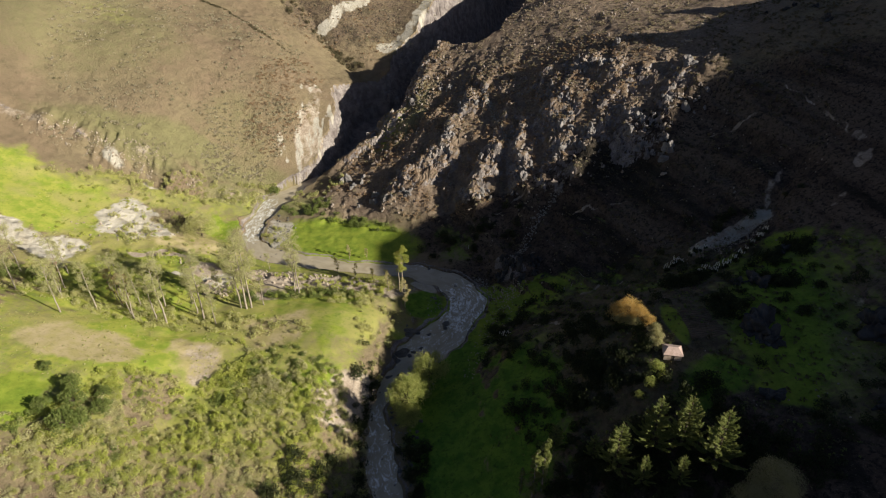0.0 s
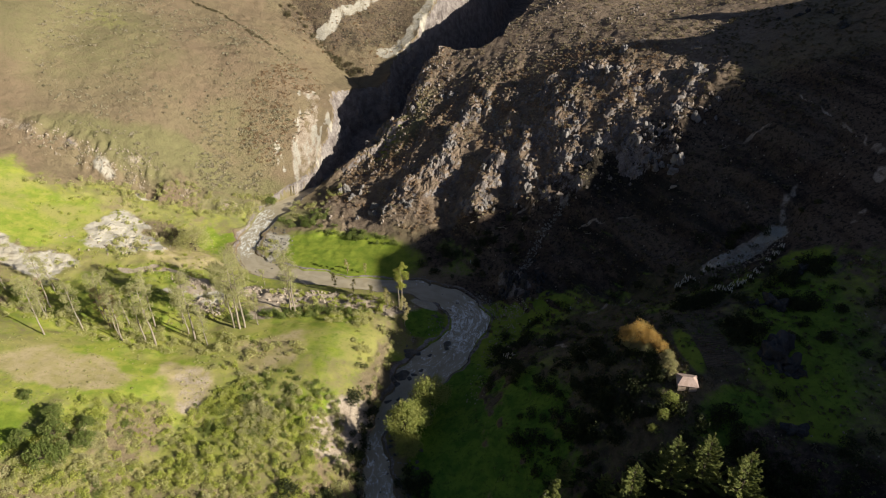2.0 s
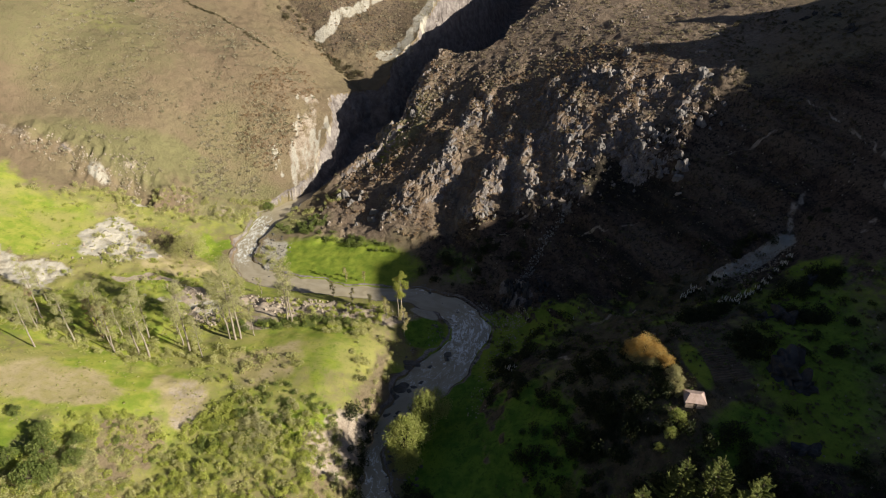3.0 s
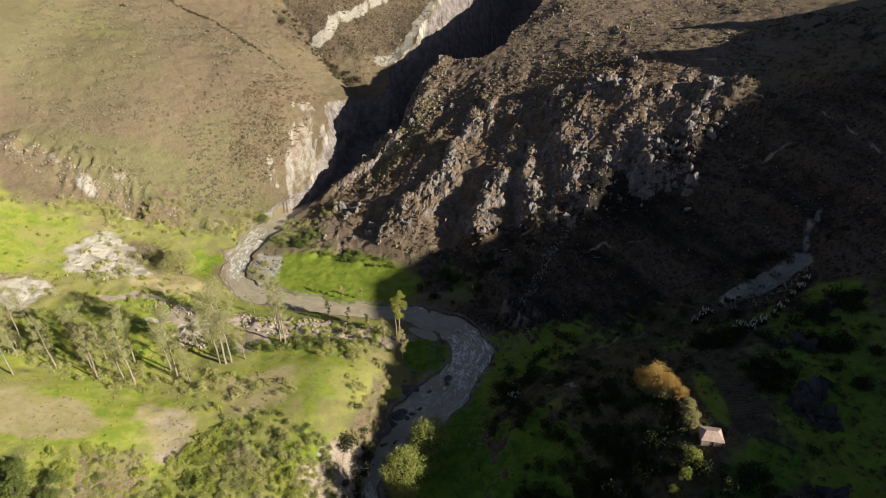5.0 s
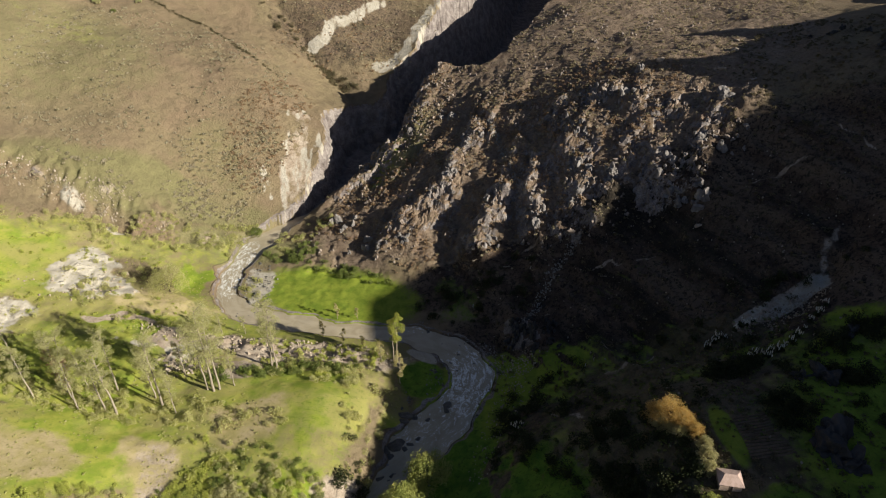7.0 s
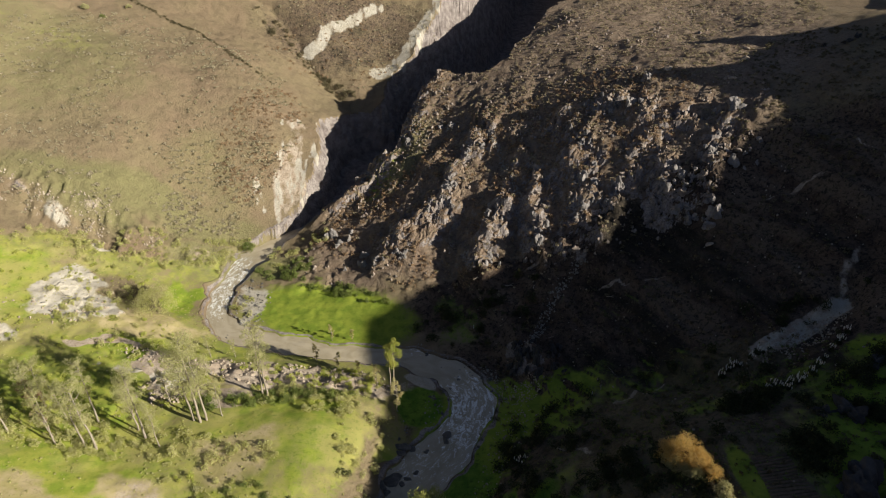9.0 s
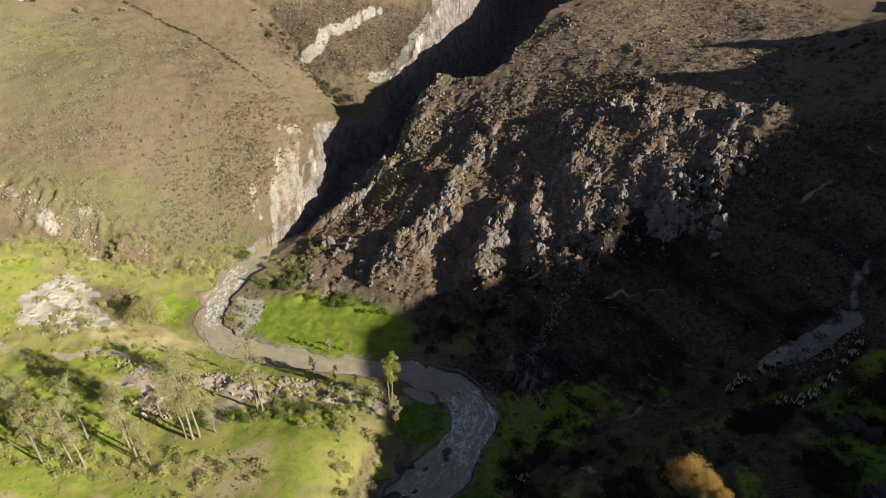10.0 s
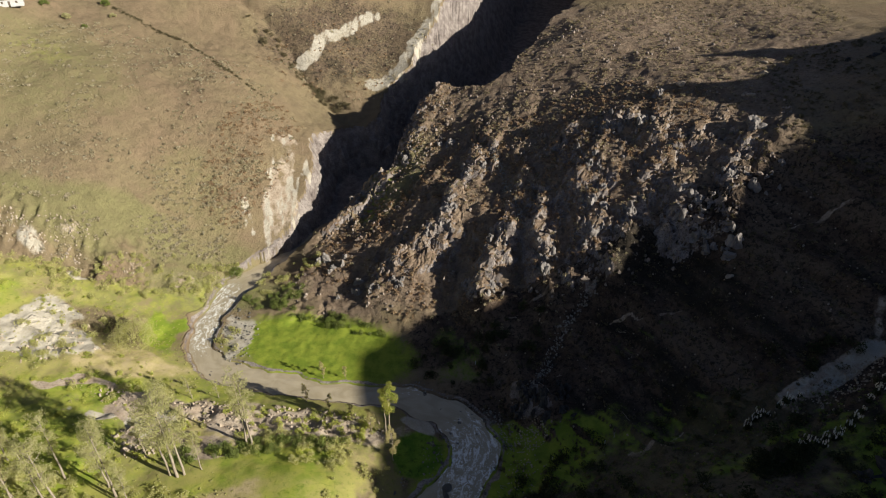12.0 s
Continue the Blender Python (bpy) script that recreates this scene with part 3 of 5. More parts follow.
def build_ground():
    push = SPUR * 0.5 + smooth(4 - GORGE_D, 0, 6) * smooth(YY, 308, 320) * 0.8
    verts = np.stack([XX + push * waves(HEIGHT, YY, 5, 2, 101), YY + push * waves(XX, HEIGHT, 5, 2, 103), HEIGHT], -1).reshape(-1, 3)
    me = fill_mesh("ground", verts, grid_faces(len(GY), len(GX)), True)
    craggy = ((SPUR > 0.5) & (RIB_NEAR > 0.35)) | ((GORGE_D < 3) & (YY > 308))
    me.polygons.foreach_set("use_smooth", ~craggy[:-1, :-1].ravel())
    gz, gx = np.gradient(HEIGHT, GY, GX)
    slope = np.hypot(gx, gz)
    flat = 1 - smooth(slope, 0.35, 0.8)
    lush = np.maximum.reduce([
        patch(WX, WY, -45, 188, 34, 18, -8), patch(WX, WY, -106, 166, 30, 30, 0) * 0.85, patch(WX, WY, -184, 252, 50, 22, -10), patch(WX, WY, -130, 190, 50, 26, 0) * 0.7,
        patch(WX, WY, -33, 333, 12, 6, 55), patch(WX, WY, -145, 275, 60, 11, 6) * 0.52, patch(WX, WY, -142, 231, 34, 9, -10) * 0.6, patch(WX, WY, -122, 213, 40, 12, -8) * 0.62, patch(WX, WY, -92, 290, 18, 9, 0) * 0.5, patch(WX, WY, -205, 390, 30, 10, 8) * 0.36,
        patch(WX, WY, 20, 150, 34, 66, 8) * 0.45, patch(WX, WY, 110, 150, 34, 50, -20) * 0.45])
    valley = patch(WX, WY, -90, 185, 100, 85, 0) * (XX < -12)
    lush = np.maximum(lush, valley * 0.58)
    olive = np.maximum.reduce([patch(WX, WY, 72, 192, 42, 20, 8) * 0.42, patch(WX, WY, 52, 152, 40, 42, 0) * 0.42, patch(WX, WY, 100, 150, 30, 48, 0) * 0.30, patch(WX, WY, 105, 240, 60, 24, 15) * 0.16, patch(WX, WY, -205, 375, 55, 50, 0) * 0.62, patch(WX, WY, -140, 306, 60, 12, 5) * 0.9, patch(WX, WY, -112, 330, 22, 26, 0) * 0.5, patch(WX, WY, -25, 340, 16, 26, -30) * 0.7, patch(WX, WY, -95, 290, 30, 12, 0)])
    pasture = np.maximum.reduce([
        patch(WX, WY, 14, 150, 20, 60, 8), patch(WX, WY, 30, 203, 26, 14, 10), patch(WX, WY, 101, 150, 15, 38, -20) * 0.66,  patch(WX, WY, 6, 247, 14, 9, 0) * 0.45,
        patch(WX, WY, 74, 128, 14, 10, 0) * 0.6, patch(XX, YY, -8, 206, 8, 9, 0), patch(WX, WY, 125, 176, 16, 22, -20) * 0.5, patch(XX, YY, -46, 255, 36, 17, -18), patch(WX, WY, -106, 263, 7, 13, 5), patch(WX, WY, -120, 127, 12, 10, 0) * 0.85, patch(WX, WY, -42, 157, 9, 8, 0) * 0.7, patch(WX, WY, -38, 176, 6, 14, -10) * 0.55,
        patch(WX, WY, -110, 222, 22, 7, -15) * 0.6, patch(XX, YY, 71, 150, 3.0, 11, 0) * 0.9, patch(WX, WY, 72, 135, 8, 4, 0) * 0.6, patch(WX, WY, 124, 190, 10, 6, 20) * 0.8, patch(WX, WY, 100, 186, 12, 5, 10) * 0.75, patch(WX, WY, 112, 172, 10, 6, 0) * 0.7, patch(WX, WY, 103, 150, 6, 14, -10) * 0.7, patch(WX, WY, 92, 121, 10, 8, 0) * 0.75, patch(WX, WY, 75, 187, 12, 9, 0) * 0.6, patch(WX, WY, 50, 178, 14, 10, 0) * 0.45, patch(WX, WY, 74, 210, 11, 7, 0) * 0.62, patch(WX, WY, 60, 200, 14, 6, 0) * 0.55, patch(WX, WY, 66, 240, 12, 6, 20) * 0.42])
    deep = np.maximum.reduce([patch(WX, WY, 12, 140, 24, 52, 8), patch(WX, WY, 105, 150, 18, 38, -20) * 0.5, patch(WX, WY, 6, 247, 14, 9, 0) * 0.4, patch(XX, YY, -8, 206, 8, 9, 0), patch(WX, WY, 74, 128, 14, 10, 0) * 0.6])
    # Shade painted over the right side and spur foot; real brown on back hill.
    shade_brown = np.maximum.reduce([patch(WX, WY, 90, 225, 110, 55, 15), patch(WX, WY, 14, 257, 30, 11, 5), patch(WX, WY, 110, 140, 90, 110, 0), patch(WX, WY, 60, 160, 60, 40, 0) * 0.72, patch(WX, WY, 170, 290, 70, 44, 15) * 0.42, patch(WX, WY, -62, 474, 62, 34, 25) * 0.62])
    rock = np.clip(SPUR * (1 - 0.5 * smooth(YY - 386 + 0.72 * (XX - 10), 0, 16)) * (0.55 * smooth(slope, 0.6, 1.5) + 0.58 * RIB_NEAR * smooth(slope, 0.4, 1.0)), 0, 1)
    rock = np.maximum(rock, smooth(slope, 0.9, 1.7) * smooth(12 - GORGE_D, 0, 6) * smooth(YY, 308, 320) * 0.56)
    rock = np.maximum(rock, patch(WX, WY, 33, 225, 10, 9, 0) * smooth(slope, 0.5, 1.1))
    rock = np.maximum(rock, smooth(-GORGE_D, -1.0, 2.0) * smooth(YY, 304, 312))
    rock = np.maximum(rock, smooth(1.6 - np.abs(BANK - 0.6), 0, 1.6) * 0.7)
    soil = np.maximum.reduce([patch(WX, WY, -33, 147, 9, 12, 0), patch(WX, WY, -82, 157, 10, 13, 0) * 0.52, patch(WX, WY, -79, 203, 22, 6, 8) * 0.7, patch(WX, WY, -55, 217, 40, 7.5, -3) * 0.95, patch(WX, WY, -99, 214, 9, 8, -45) * 0.85, patch(WX, WY, -62, 216, 14, 6, 0), patch(WX, WY, -118, 224, 12, 2.5, -18) * 0.9])
    straw = np.maximum.reduce([patch(WX, WY, -118, 156, 18, 9, -8), patch(WX, WY, -58, 178, 15, 9, 5) * 0.85, patch(WX, WY, -84, 158, 10, 11, 0), patch(WX, WY, -60, 210, 46, 6, -8) * 0.7, patch(WX, WY, -112, 239, 18, 8, -12) * 0.9, patch(WX, WY, -150, 272, 40, 5, 10) * 0.4])
    scarp = near_lines((((-215, 300), (-195, 293), (-168, 289), (-140, 296), (-122, 288), (-108, 290)),), 9.0) * (0.34 + 0.3 * wave(XX, YY, 9, 119))
    rock = np.maximum(rock, scarp * (0.75 + 0.5 * wave(XX, YY, 6, 121)))
    soil = np.maximum.reduce([soil, scarp, patch(WX, WY, 125, 150, 3, 4, 0) * 0.5])
    pale = np.zeros_like(XX)
    for spot in PALE_SPOTS:
        pale = np.maximum(pale, patch(WX, WY, *spot))
    pale = np.maximum(pale, patch(WX, WY, -81, 262, 6, 17, 10) * 0.72)
    pale = np.maximum.reduce([pale, patch(XX, YY, -41, 450, 6, 6, 0), patch(WX, WY, -164, 290, 8, 6, 0) * 0.75, patch(WX, WY, -148, 283, 4, 3, 0) * 0.7])
    pale = np.maximum(pale, patch(WX * 0.3 + XX * 0.7, WY * 0.3 + YY * 0.7, -8, 218, 8, 3.2, -25))
    # streaks of pale rock that run down the hill to the gorge's mouth
    streak = waves(XX * 1.25 + 0.2 * YY, YY * 0.30, 4.0, 4, 113, 0.65)
    face = np.maximum.reduce([patch(WX, WY, -78, 342, 9, 31, 8, 0.7), patch(WX, WY, -83, 372, 8, 6, 0, 0.7)]) * (GORGE_D > -4)
    pale = np.maximum(pale, face * (0.33 + 0.44 * streak))
    soil = np.maximum(soil, face * (0.60 + 0.2 * streak))
    brink = smooth(5 - np.abs(GORGE_D - 1.5), 0, 4) * ON_LEFT * smooth(YY, 324, 334) * (1 - smooth(YY, 378, 388))
    pale = np.maximum(pale, brink * (0.30 + 0.55 * streak))
    pale = np.maximum(pale, smooth(6 - np.abs(GORGE_D - 3), 0, 4) * ON_LEFT * smooth(YY, 442, 450) * (0.70 + 0.3 * streak))
    slip, _, _ = along(((124, 211, 0), (110, 204.5, 0), (97, 199.5, 0)), WX * 0.3 + XX * 0.7, WY * 0.3 + YY * 0.7)
    scar, _, _ = along(((134, 226, 0), (129, 220, 0), (123, 211, 0)), WX * 0.3 + XX * 0.7, WY * 0.3 + YY * 0.7)
    rill = waves(XX * 0.22 + YY * 0.08, YY * 1.15 - XX * 0.48, 2.2, 3, 191, 0.7)
    slip = slip + 1.3 * np.abs(wave(XX * 0.12 + YY * 0.3, YY - XX * 0.38, 1.7, 181)) + 0.8 * wave(XX, YY, 6, 183)
    soil = np.maximum.reduce([soil, smooth(6.0 - slip, 0, 4) * (0.9 + 0.3 * rill), smooth(3.0 - scar + 1.0 * waves(XX, YY, 3, 2, 185), 0, 3.0) * 0.55])
    pale = np.maximum(pale, smooth(6.2 - slip, 0, 4.5) * (0.56 + 0.62 * rill))
    soil = np.maximum(soil, near_lines((((141, 199), (147, 204), (155, 212), (160, 222)),), 4.0) * (0.34 + 0.40 * waves(XX, YY, 4, 3, 187, 0.6)))
    # trodden tracks across the shaded slope
    soil = np.maximum(soil, near_lines((((140, 273), (151, 250), (157, 232), (158, 219)), ((54, 194), (62, 199), (70, 203)), ((92, 262), (112, 255), (131, 252)), ((40, 244), (58, 247), (80, 243)), ((34, 183), (40, 176), (44, 166)), ((14, 262), (30, 259), (44, 262))), 1.1) * (0.50 + 0.3 * wave(XX, YY, 5, 189)))
    far = smooth(YY, 425, 440)
    pale = np.maximum(pale, near_lines(CLIFFS, 6.5) * (0.33 + 0.46 * far + (0.60 - 0.35 * far) * streak))
    # worn and overgrown bands that follow the slope, crossed by old runnels
    track = 0.8 * waves(XX * 0.09 + YY * 0.03, HEIGHT * 0.55 + 0.05 * XX, 1.6, 4, 193, 0.65) + 0.6 * ridged(XX * 0.8 + YY * 0.4, YY * 0.22 - XX * 0.1, 13, 3, 195) - 0.15
    for name, values in (("olive", olive), ("lush", lush * flat ** 0.5), ("pasture", pasture * flat ** 0.4), ("deep", deep * flat ** 0.4), ("straw", straw), ("shade_brown", shade_brown * 0.9), ("spur", np.maximum(SPUR, patch(WX, WY, 70, 350, 120, 75, 25))), ("rock", rock), ("soil", soil), ("pale", pale), ("track", track)):
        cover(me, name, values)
    me.materials.append(GROUND)
    return tagged(new("ground", me), "steep valley sides of dry grass, green pasture and bare rock", "ground", kind="structure")


def build_river():
    """One sheet of silty water, its width following the banks."""
    pts = []
    for (ax, ay, aw), (bx, by, bw) in zip(RIVER, RIVER[1:]):
        n = max(2, int(math.hypot(bx - ax, by - ay) / 1.2))
        pts += [(ax + (bx - ax) * k / n, ay + (by - ay) * k / n, aw + (bw - aw) * k / n) for k in range(n)]
    line = np.array(pts)
    for _ in range(6):
        line[1:-1] = (line[:-2] + 2 * line[1:-1] + line[2:]) / 4
    run = np.gradient(line[:, :2], axis=0)
    run /= np.linalg.norm(run, axis=1, keepdims=True)
    across = np.linspace(-1, 1, 19)
    half = line[:, 2:3] + 3.0
    x = line[:, 0:1] - run[:, 1:2] * across * half
    y = line[:, 1:2] + run[:, 0:1] * across * half
    z = 0.06 * waves(x, y, 2.2, 2, 121)
    me = fill_mesh("river", np.stack([x, y, z], -1).reshape(-1, 3), grid_faces(len(line), 19), True)
    rapid = np.maximum.reduce([patch(x, y, 9, 204, 13, 20) * 1.25, patch(x, y, -93, 276, 9, 30) * 1.15, patch(x, y, -19, 132, 9, 30) * 1.0, patch(x, y, -4, 184, 14, 10) * 0.9, patch(x, y, -8, 234, 8, 4) * 0.8])
    step = np.hypot(*np.diff(line[:, :2], axis=0).T)
    cover(me, "flow", np.repeat(np.concatenate([[0], np.cumsum(step)]), 19))
    cover(me, "side", across[None] * half)
    cover(me, "rapid", rapid)
    me.materials.append(WATER)
    return tagged(new("river", me), "shallow grey-brown river with white rapids", "river", kind="structure")


def skyline(y):
    """Height of the eastern ridge along its length; it shades the right side of the valley."""
    ys = (-400, -60, -20, 0, 6, 15, 30, 45, 58, 75, 100, 126, 150, 165, 177, 188, 199, 207, 217, 225, 234, 239, 245, 251, 257, 260, 262, 266, 268, 273, 283, 290, 297, 300, 303, 306, 309, 323, 330, 380)
    zs = (120, 125, 124, 122, 117, 113, 112, 111.2, 110.8, 111, 113, 116, 112, 109.3, 109.3, 110.2, 114, 116, 117, 119, 121.5, 122, 124.5, 127.5, 129, 132.5, 138, 138, 134, 129.5, 128, 126.5, 125, 134, 134, 126, 121.5, 116.5, 113, 103.5)
    return np.interp(y, ys, zs) + 0.35 * waves(y, np.zeros_like(y), 9, 3, 131)


def build_ridge():
    """The crest of the ridge on the sunward side, standing on the valley's flank."""
    x, y = np.meshgrid(np.linspace(196, 290, 60), np.concatenate([np.arange(-400, -70, 12.0), np.arange(-70, 382, 1.0)]))
    d = x - 235
    z = skyline(y) - np.where(d < 0, 1.1, 1.0) * np.maximum(np.abs(d) - 1.0, 0) + 0.5 * waves(x, y, 8, 3, 135) * smooth(np.abs(d), 2, 8)
    me = fill_mesh("ridge_east", np.stack([x, y, z], -1).reshape(-1, 3), grid_faces(*x.shape), True)
    # The same brown with shade put into its colour covers the crest.
    cover(me, "shade_brown", np.full(x.size, 0.7))
    me.materials.append(GROUND)
    return tagged(new("ridge_east", me), "long grassy mountain ridge beside the valley", "ridge", kind="structure")


build_ground()
build_ridge()
build_river()

# ---- things ----
RNG = np.random.default_rng(7)


def part(name, me, material, parent, label=""):
    """One mesh under a thing or under a part; me is a mesh or a bmesh."""
    if isinstance(me, bmesh.types.BMesh):
        bm, me = me, bpy.data.meshes.new(name)
        bm.to_mesh(me)
        bm.free()
    me.materials.clear()
    me.materials.append(material)
    ob = new(name, me)
    ob.parent = parent
    return tagged(ob, label)


def stand(x, y, turn=0.0, size=1.0, sink=0.1, lean=(0.0, 0.0)):
    """A pose on the ground."""
    return pose(x, y, float(ground_z(x, y)) - sink, lean[0], lean[1], turn) @ Matrix.Scale(size, 4)


def tube(points, radii, sides=6):
    """A bent, tapering tube, as places and faces of four corners."""
    p, r = np.asarray(points, float), np.asarray(radii, float)
    run = np.gradient(p, axis=0)
    run /= np.linalg.norm(run, axis=1, keepdims=True) + 1e-9
    side = np.cross(run, (0.31, 0.95, 0.05))
    side /= np.linalg.norm(side, axis=1, keepdims=True) + 1e-9
    other = np.cross(run, side)
    a = np.linspace(0, 2 * np.pi, sides, endpoint=False)
    verts = p[:, None] + r[:, None, None] * (side[:, None] * np.cos(a)[None, :, None] + other[:, None] * np.sin(a)[None, :, None])
    n = len(p)
    k, i = np.meshgrid(np.arange(n - 1), np.arange(sides), indexing="ij")
    j = (i + 1) % sides
    faces = np.stack([k * sides + i, k * sides + j, (k + 1) * sides + j, (k + 1) * sides + i], -1).reshape(-1, 4)
    return verts.reshape(-1, 3), faces


def joined(name, pieces, smooth_faces=True):
    verts, faces, base = [], [], 0
    for v, f in pieces:
        verts.append(v)
        faces.append(f + base)
        base += len(v)
    return fill_mesh(name, np.concatenate(verts), np.concatenate(faces), smooth_faces)


def sprays(at, size, rng, stretch=1.0, aim=None):
    """A folded leaf spray at each place: two triangles each, turned at random or along aim."""
    n = len(at)
    a = rng.normal(size=(n, 3)) if aim is None else aim + 0.35 * rng.normal(size=(n, 3))
    a /= np.linalg.norm(a, axis=1, keepdims=True) + 1e-9
    b = np.cross(a, rng.normal(size=(n, 3)))
    b /= np.linalg.norm(b, axis=1, keepdims=True) + 1e-9
    c = np.cross(a, b)
    s = (size * rng.uniform(0.6, 1.4, n))[:, None]
    tip, w = a * s * stretch, b * s * 0.55
    verts = np.stack([at - tip * 0.5, at + w * 0.6 + c * s * 0.18, at + tip * 0.5, at - w * 0.6 + c * s * 0.18], 1).reshape(-1, 3)
    k = np.arange(n)[:, None] * 4
    return verts, np.concatenate([k + [0, 1, 2], k + [0, 2, 3]], 0)


def clump(centre, radius, n, rng, flat=0.75, shell=0.55):
    """Places for sprays in an uneven, hollow clump."""
    d = rng.normal(size=(n, 3))
    d /= np.linalg.norm(d, axis=1, keepdims=True)
    r = radius * (shell + (1 - shell) * rng.random(n) ** 0.6)
    r *= 1 + 0.25 * np.sin(d[:, 0] * 5 + d[:, 1] * 4 + centre[0])
    return np.asarray(centre) + d * r[:, None] * (1, 1, flat)


def tree_of(name, label, category, wood, leaf, trunk, branches, leaves):
    root = tagged(new(name), label, category)
    part("trunk", trunk, wood, root)
    if branches:
        tagged(part("branchwork", joined("branchwork", branches), wood, root), kind="stuff")
    part("crown", leaves, leaf, root)
    return root


def gum_tree(height, seed, bare=0.45, width=2.6, clumps=13, dense=70, name="eucalyptus_tree", leaf=None, label="tall slender eucalyptus tree with bare pale trunk"):
    rng = np.random.default_rng(seed)
    bend = np.cumsum(rng.normal(0, 0.16, (9, 2)), axis=0)
    z = np.linspace(-0.4, height * 0.96, 9)
    spine = np.column_stack([bend, z])
    trunk = joined("trunk", [tube(spine, np.linspace(0.22, 0.04, 9) * height / 15)])
    branches, leaves = [], []
    for k in range(clumps):
        f = bare + (1 - bare) * (k + rng.random()) / clumps
        a = rng.random() * 6.28
        start = np.array([np.interp(f * height, z, spine[:, 0]), np.interp(f * height, z, spine[:, 1]), f * height])
        reach = width * (0.35 + 0.65 * math.sin(math.pi * min(1, (1.05 - f) / (1 - bare) * 0.75 + 0.12))) * rng.uniform(0.5, 1.0)
        tip = start + np.array([math.cos(a) * reach, math.sin(a) * reach, reach * rng.uniform(0.3, 0.9)])
        mid = (start + tip) / 2 + (0, 0, -0.12 * reach)
        branches.append(tube([start, mid, tip], [0.10, 0.075, 0.035], 4))
        leaves.append(sprays(clump(tip, rng.uniform(0.7, 1.25) * width * 0.40, int(dense * 2.0), rng, 0.8, 0.35), 0.21, rng, 1.8))
    leaves.append(sprays(clump((spine[-1, 0], spine[-1, 1], height * 0.95), width * 0.33, int(dense * 1.6), rng, 1.3), 0.30, rng, 1.6))
    return tree_of(name, label, "tree", BARK, leaf or GUM_LEAF, trunk, branches, joined("crown", leaves, False))


def conifer(height, seed, label):
    """Tiers of rising boughs, each a flat fan of needle sprays, wide at the foot and pointed at the top."""
    rng = np.random.default_rng(seed)
    z = np.linspace(-0.4, height, 7)
    trunk = joined("trunk", [tube(np.column_stack([0.05 * np.sin(z), 0.05 * np.cos(z * 0.7), z]), np.linspace(0.28, 0.03, 7) * height / 15, 7)])
    branches, leaves = [], []
    rings = int(height * 0.62)
    for k in range(rings):
        f = 0.18 + 0.80 * k / rings
        reach = height * 0.31 * (1.0 - f) ** 0.85 * rng.uniform(0.85, 1.2) + 0.2
        for j in range(8):
            a = j * 0.785 + k * 0.41 + rng.normal(0, 0.14)
            r = reach * rng.uniform(0.6, 1.2)
            out = np.array([math.cos(a), math.sin(a), 0])
            side = np.array([-out[1], out[0], 0])
            path = np.array([(0, 0, f * height), out * r * 0.55 + (0, 0, f * height + r * 0.12), out * r + (0, 0, f * height + r * 0.48)])
            if k % 2 == 0:
                branches.append(tube(path, [0.06, 0.04, 0.012], 3))
            n = max(10, int(r * 40))
            u = rng.uniform(0.2, 1.0, n) ** 0.8
            at = np.stack([np.interp(u, [0, 0.55, 1], path[:, i]) for i in range(3)], 1)
            fan = rng.choice([-1, 1], n) * rng.uniform(0, 0.15, n) * r * (1.2 - u)
            at = at + side * fan[:, None] + np.column_stack([np.zeros((n, 2)), rng.normal(0, 0.05, n)])
            aim = out * 0.9 + np.array((0, 0, 0.55)) + side * (np.sign(fan) * 0.40)[:, None]
            leaves.append(sprays(at, 0.27, rng, 3.0, aim))
    at = np.column_stack([rng.normal(0, 0.06, (16, 2)), height + rng.uniform(-1.5, 0.5, 16)])
    leaves.append(sprays(at, 0.3, rng, 2.4, np.tile((0, 0, 1.0), (16, 1))))
    return tree_of("conifer", label, "tree", DARK_BARK, PINE_LEAF, trunk, branches, joined("crown", leaves, False))


def round_tree(name, height, width, seed, leaf, label, category="tree", clumps=22, dense=85, low=0.35, wood=None, spray=0.42):
    """A many-limbed tree or large shrub with a billowing crown of separate clumps."""
    rng = np.random.default_rng(seed)
    trunk = joined("trunk", [tube([(0, 0, -0.4), (0.1, 0, height * low * 0.5), (0.05, 0.12, height * low)], [0.05 * height * 0.6 + 0.06, 0.03 * height * 0.6 + 0.05, 0.05], 7)])
    branches, leaves = [], []
    for k in range(clumps):
        a, e = k * 2.4 + rng.normal(0, 0.3), math.asin(min(1, (k + 0.5) / clumps))
        out = width * 0.5 * rng.uniform(0.55, 1.0) * math.cos(e)
        tip = np.array([math.cos(a) * out, math.sin(a) * out, height * low + (height * (1 - low)) * math.sin(e) * rng.uniform(0.75, 1.0) * 0.9])
        branches.append(tube([(0.05, 0.1, height * low * 0.8), tip * 0.5 + (0, 0, height * low * 0.45), tip], [0.05 * height * 0.2 + 0.03, 0.05, 0.02], 4))
        leaves.append(sprays(clump(tip, width * rng.uniform(0.13, 0.22), dense, rng, 0.8), spray, rng))
    return tree_of(name, label, category, wood or DARK_BARK, leaf, trunk, branches, joined("crown", leaves, False))


def place_all(thing, spots, group):
    """Set the first of a kind on its spot and copies on the others: (x, y, turn, size)."""
    tagged(thing, group=group)
    for x, y, turn, size in spots[1:]:
        copy_thing(thing, stand(x, y, turn, size))
    x, y, turn, size = spots[0]
    thing.matrix_basis = stand(x, y, turn, size)


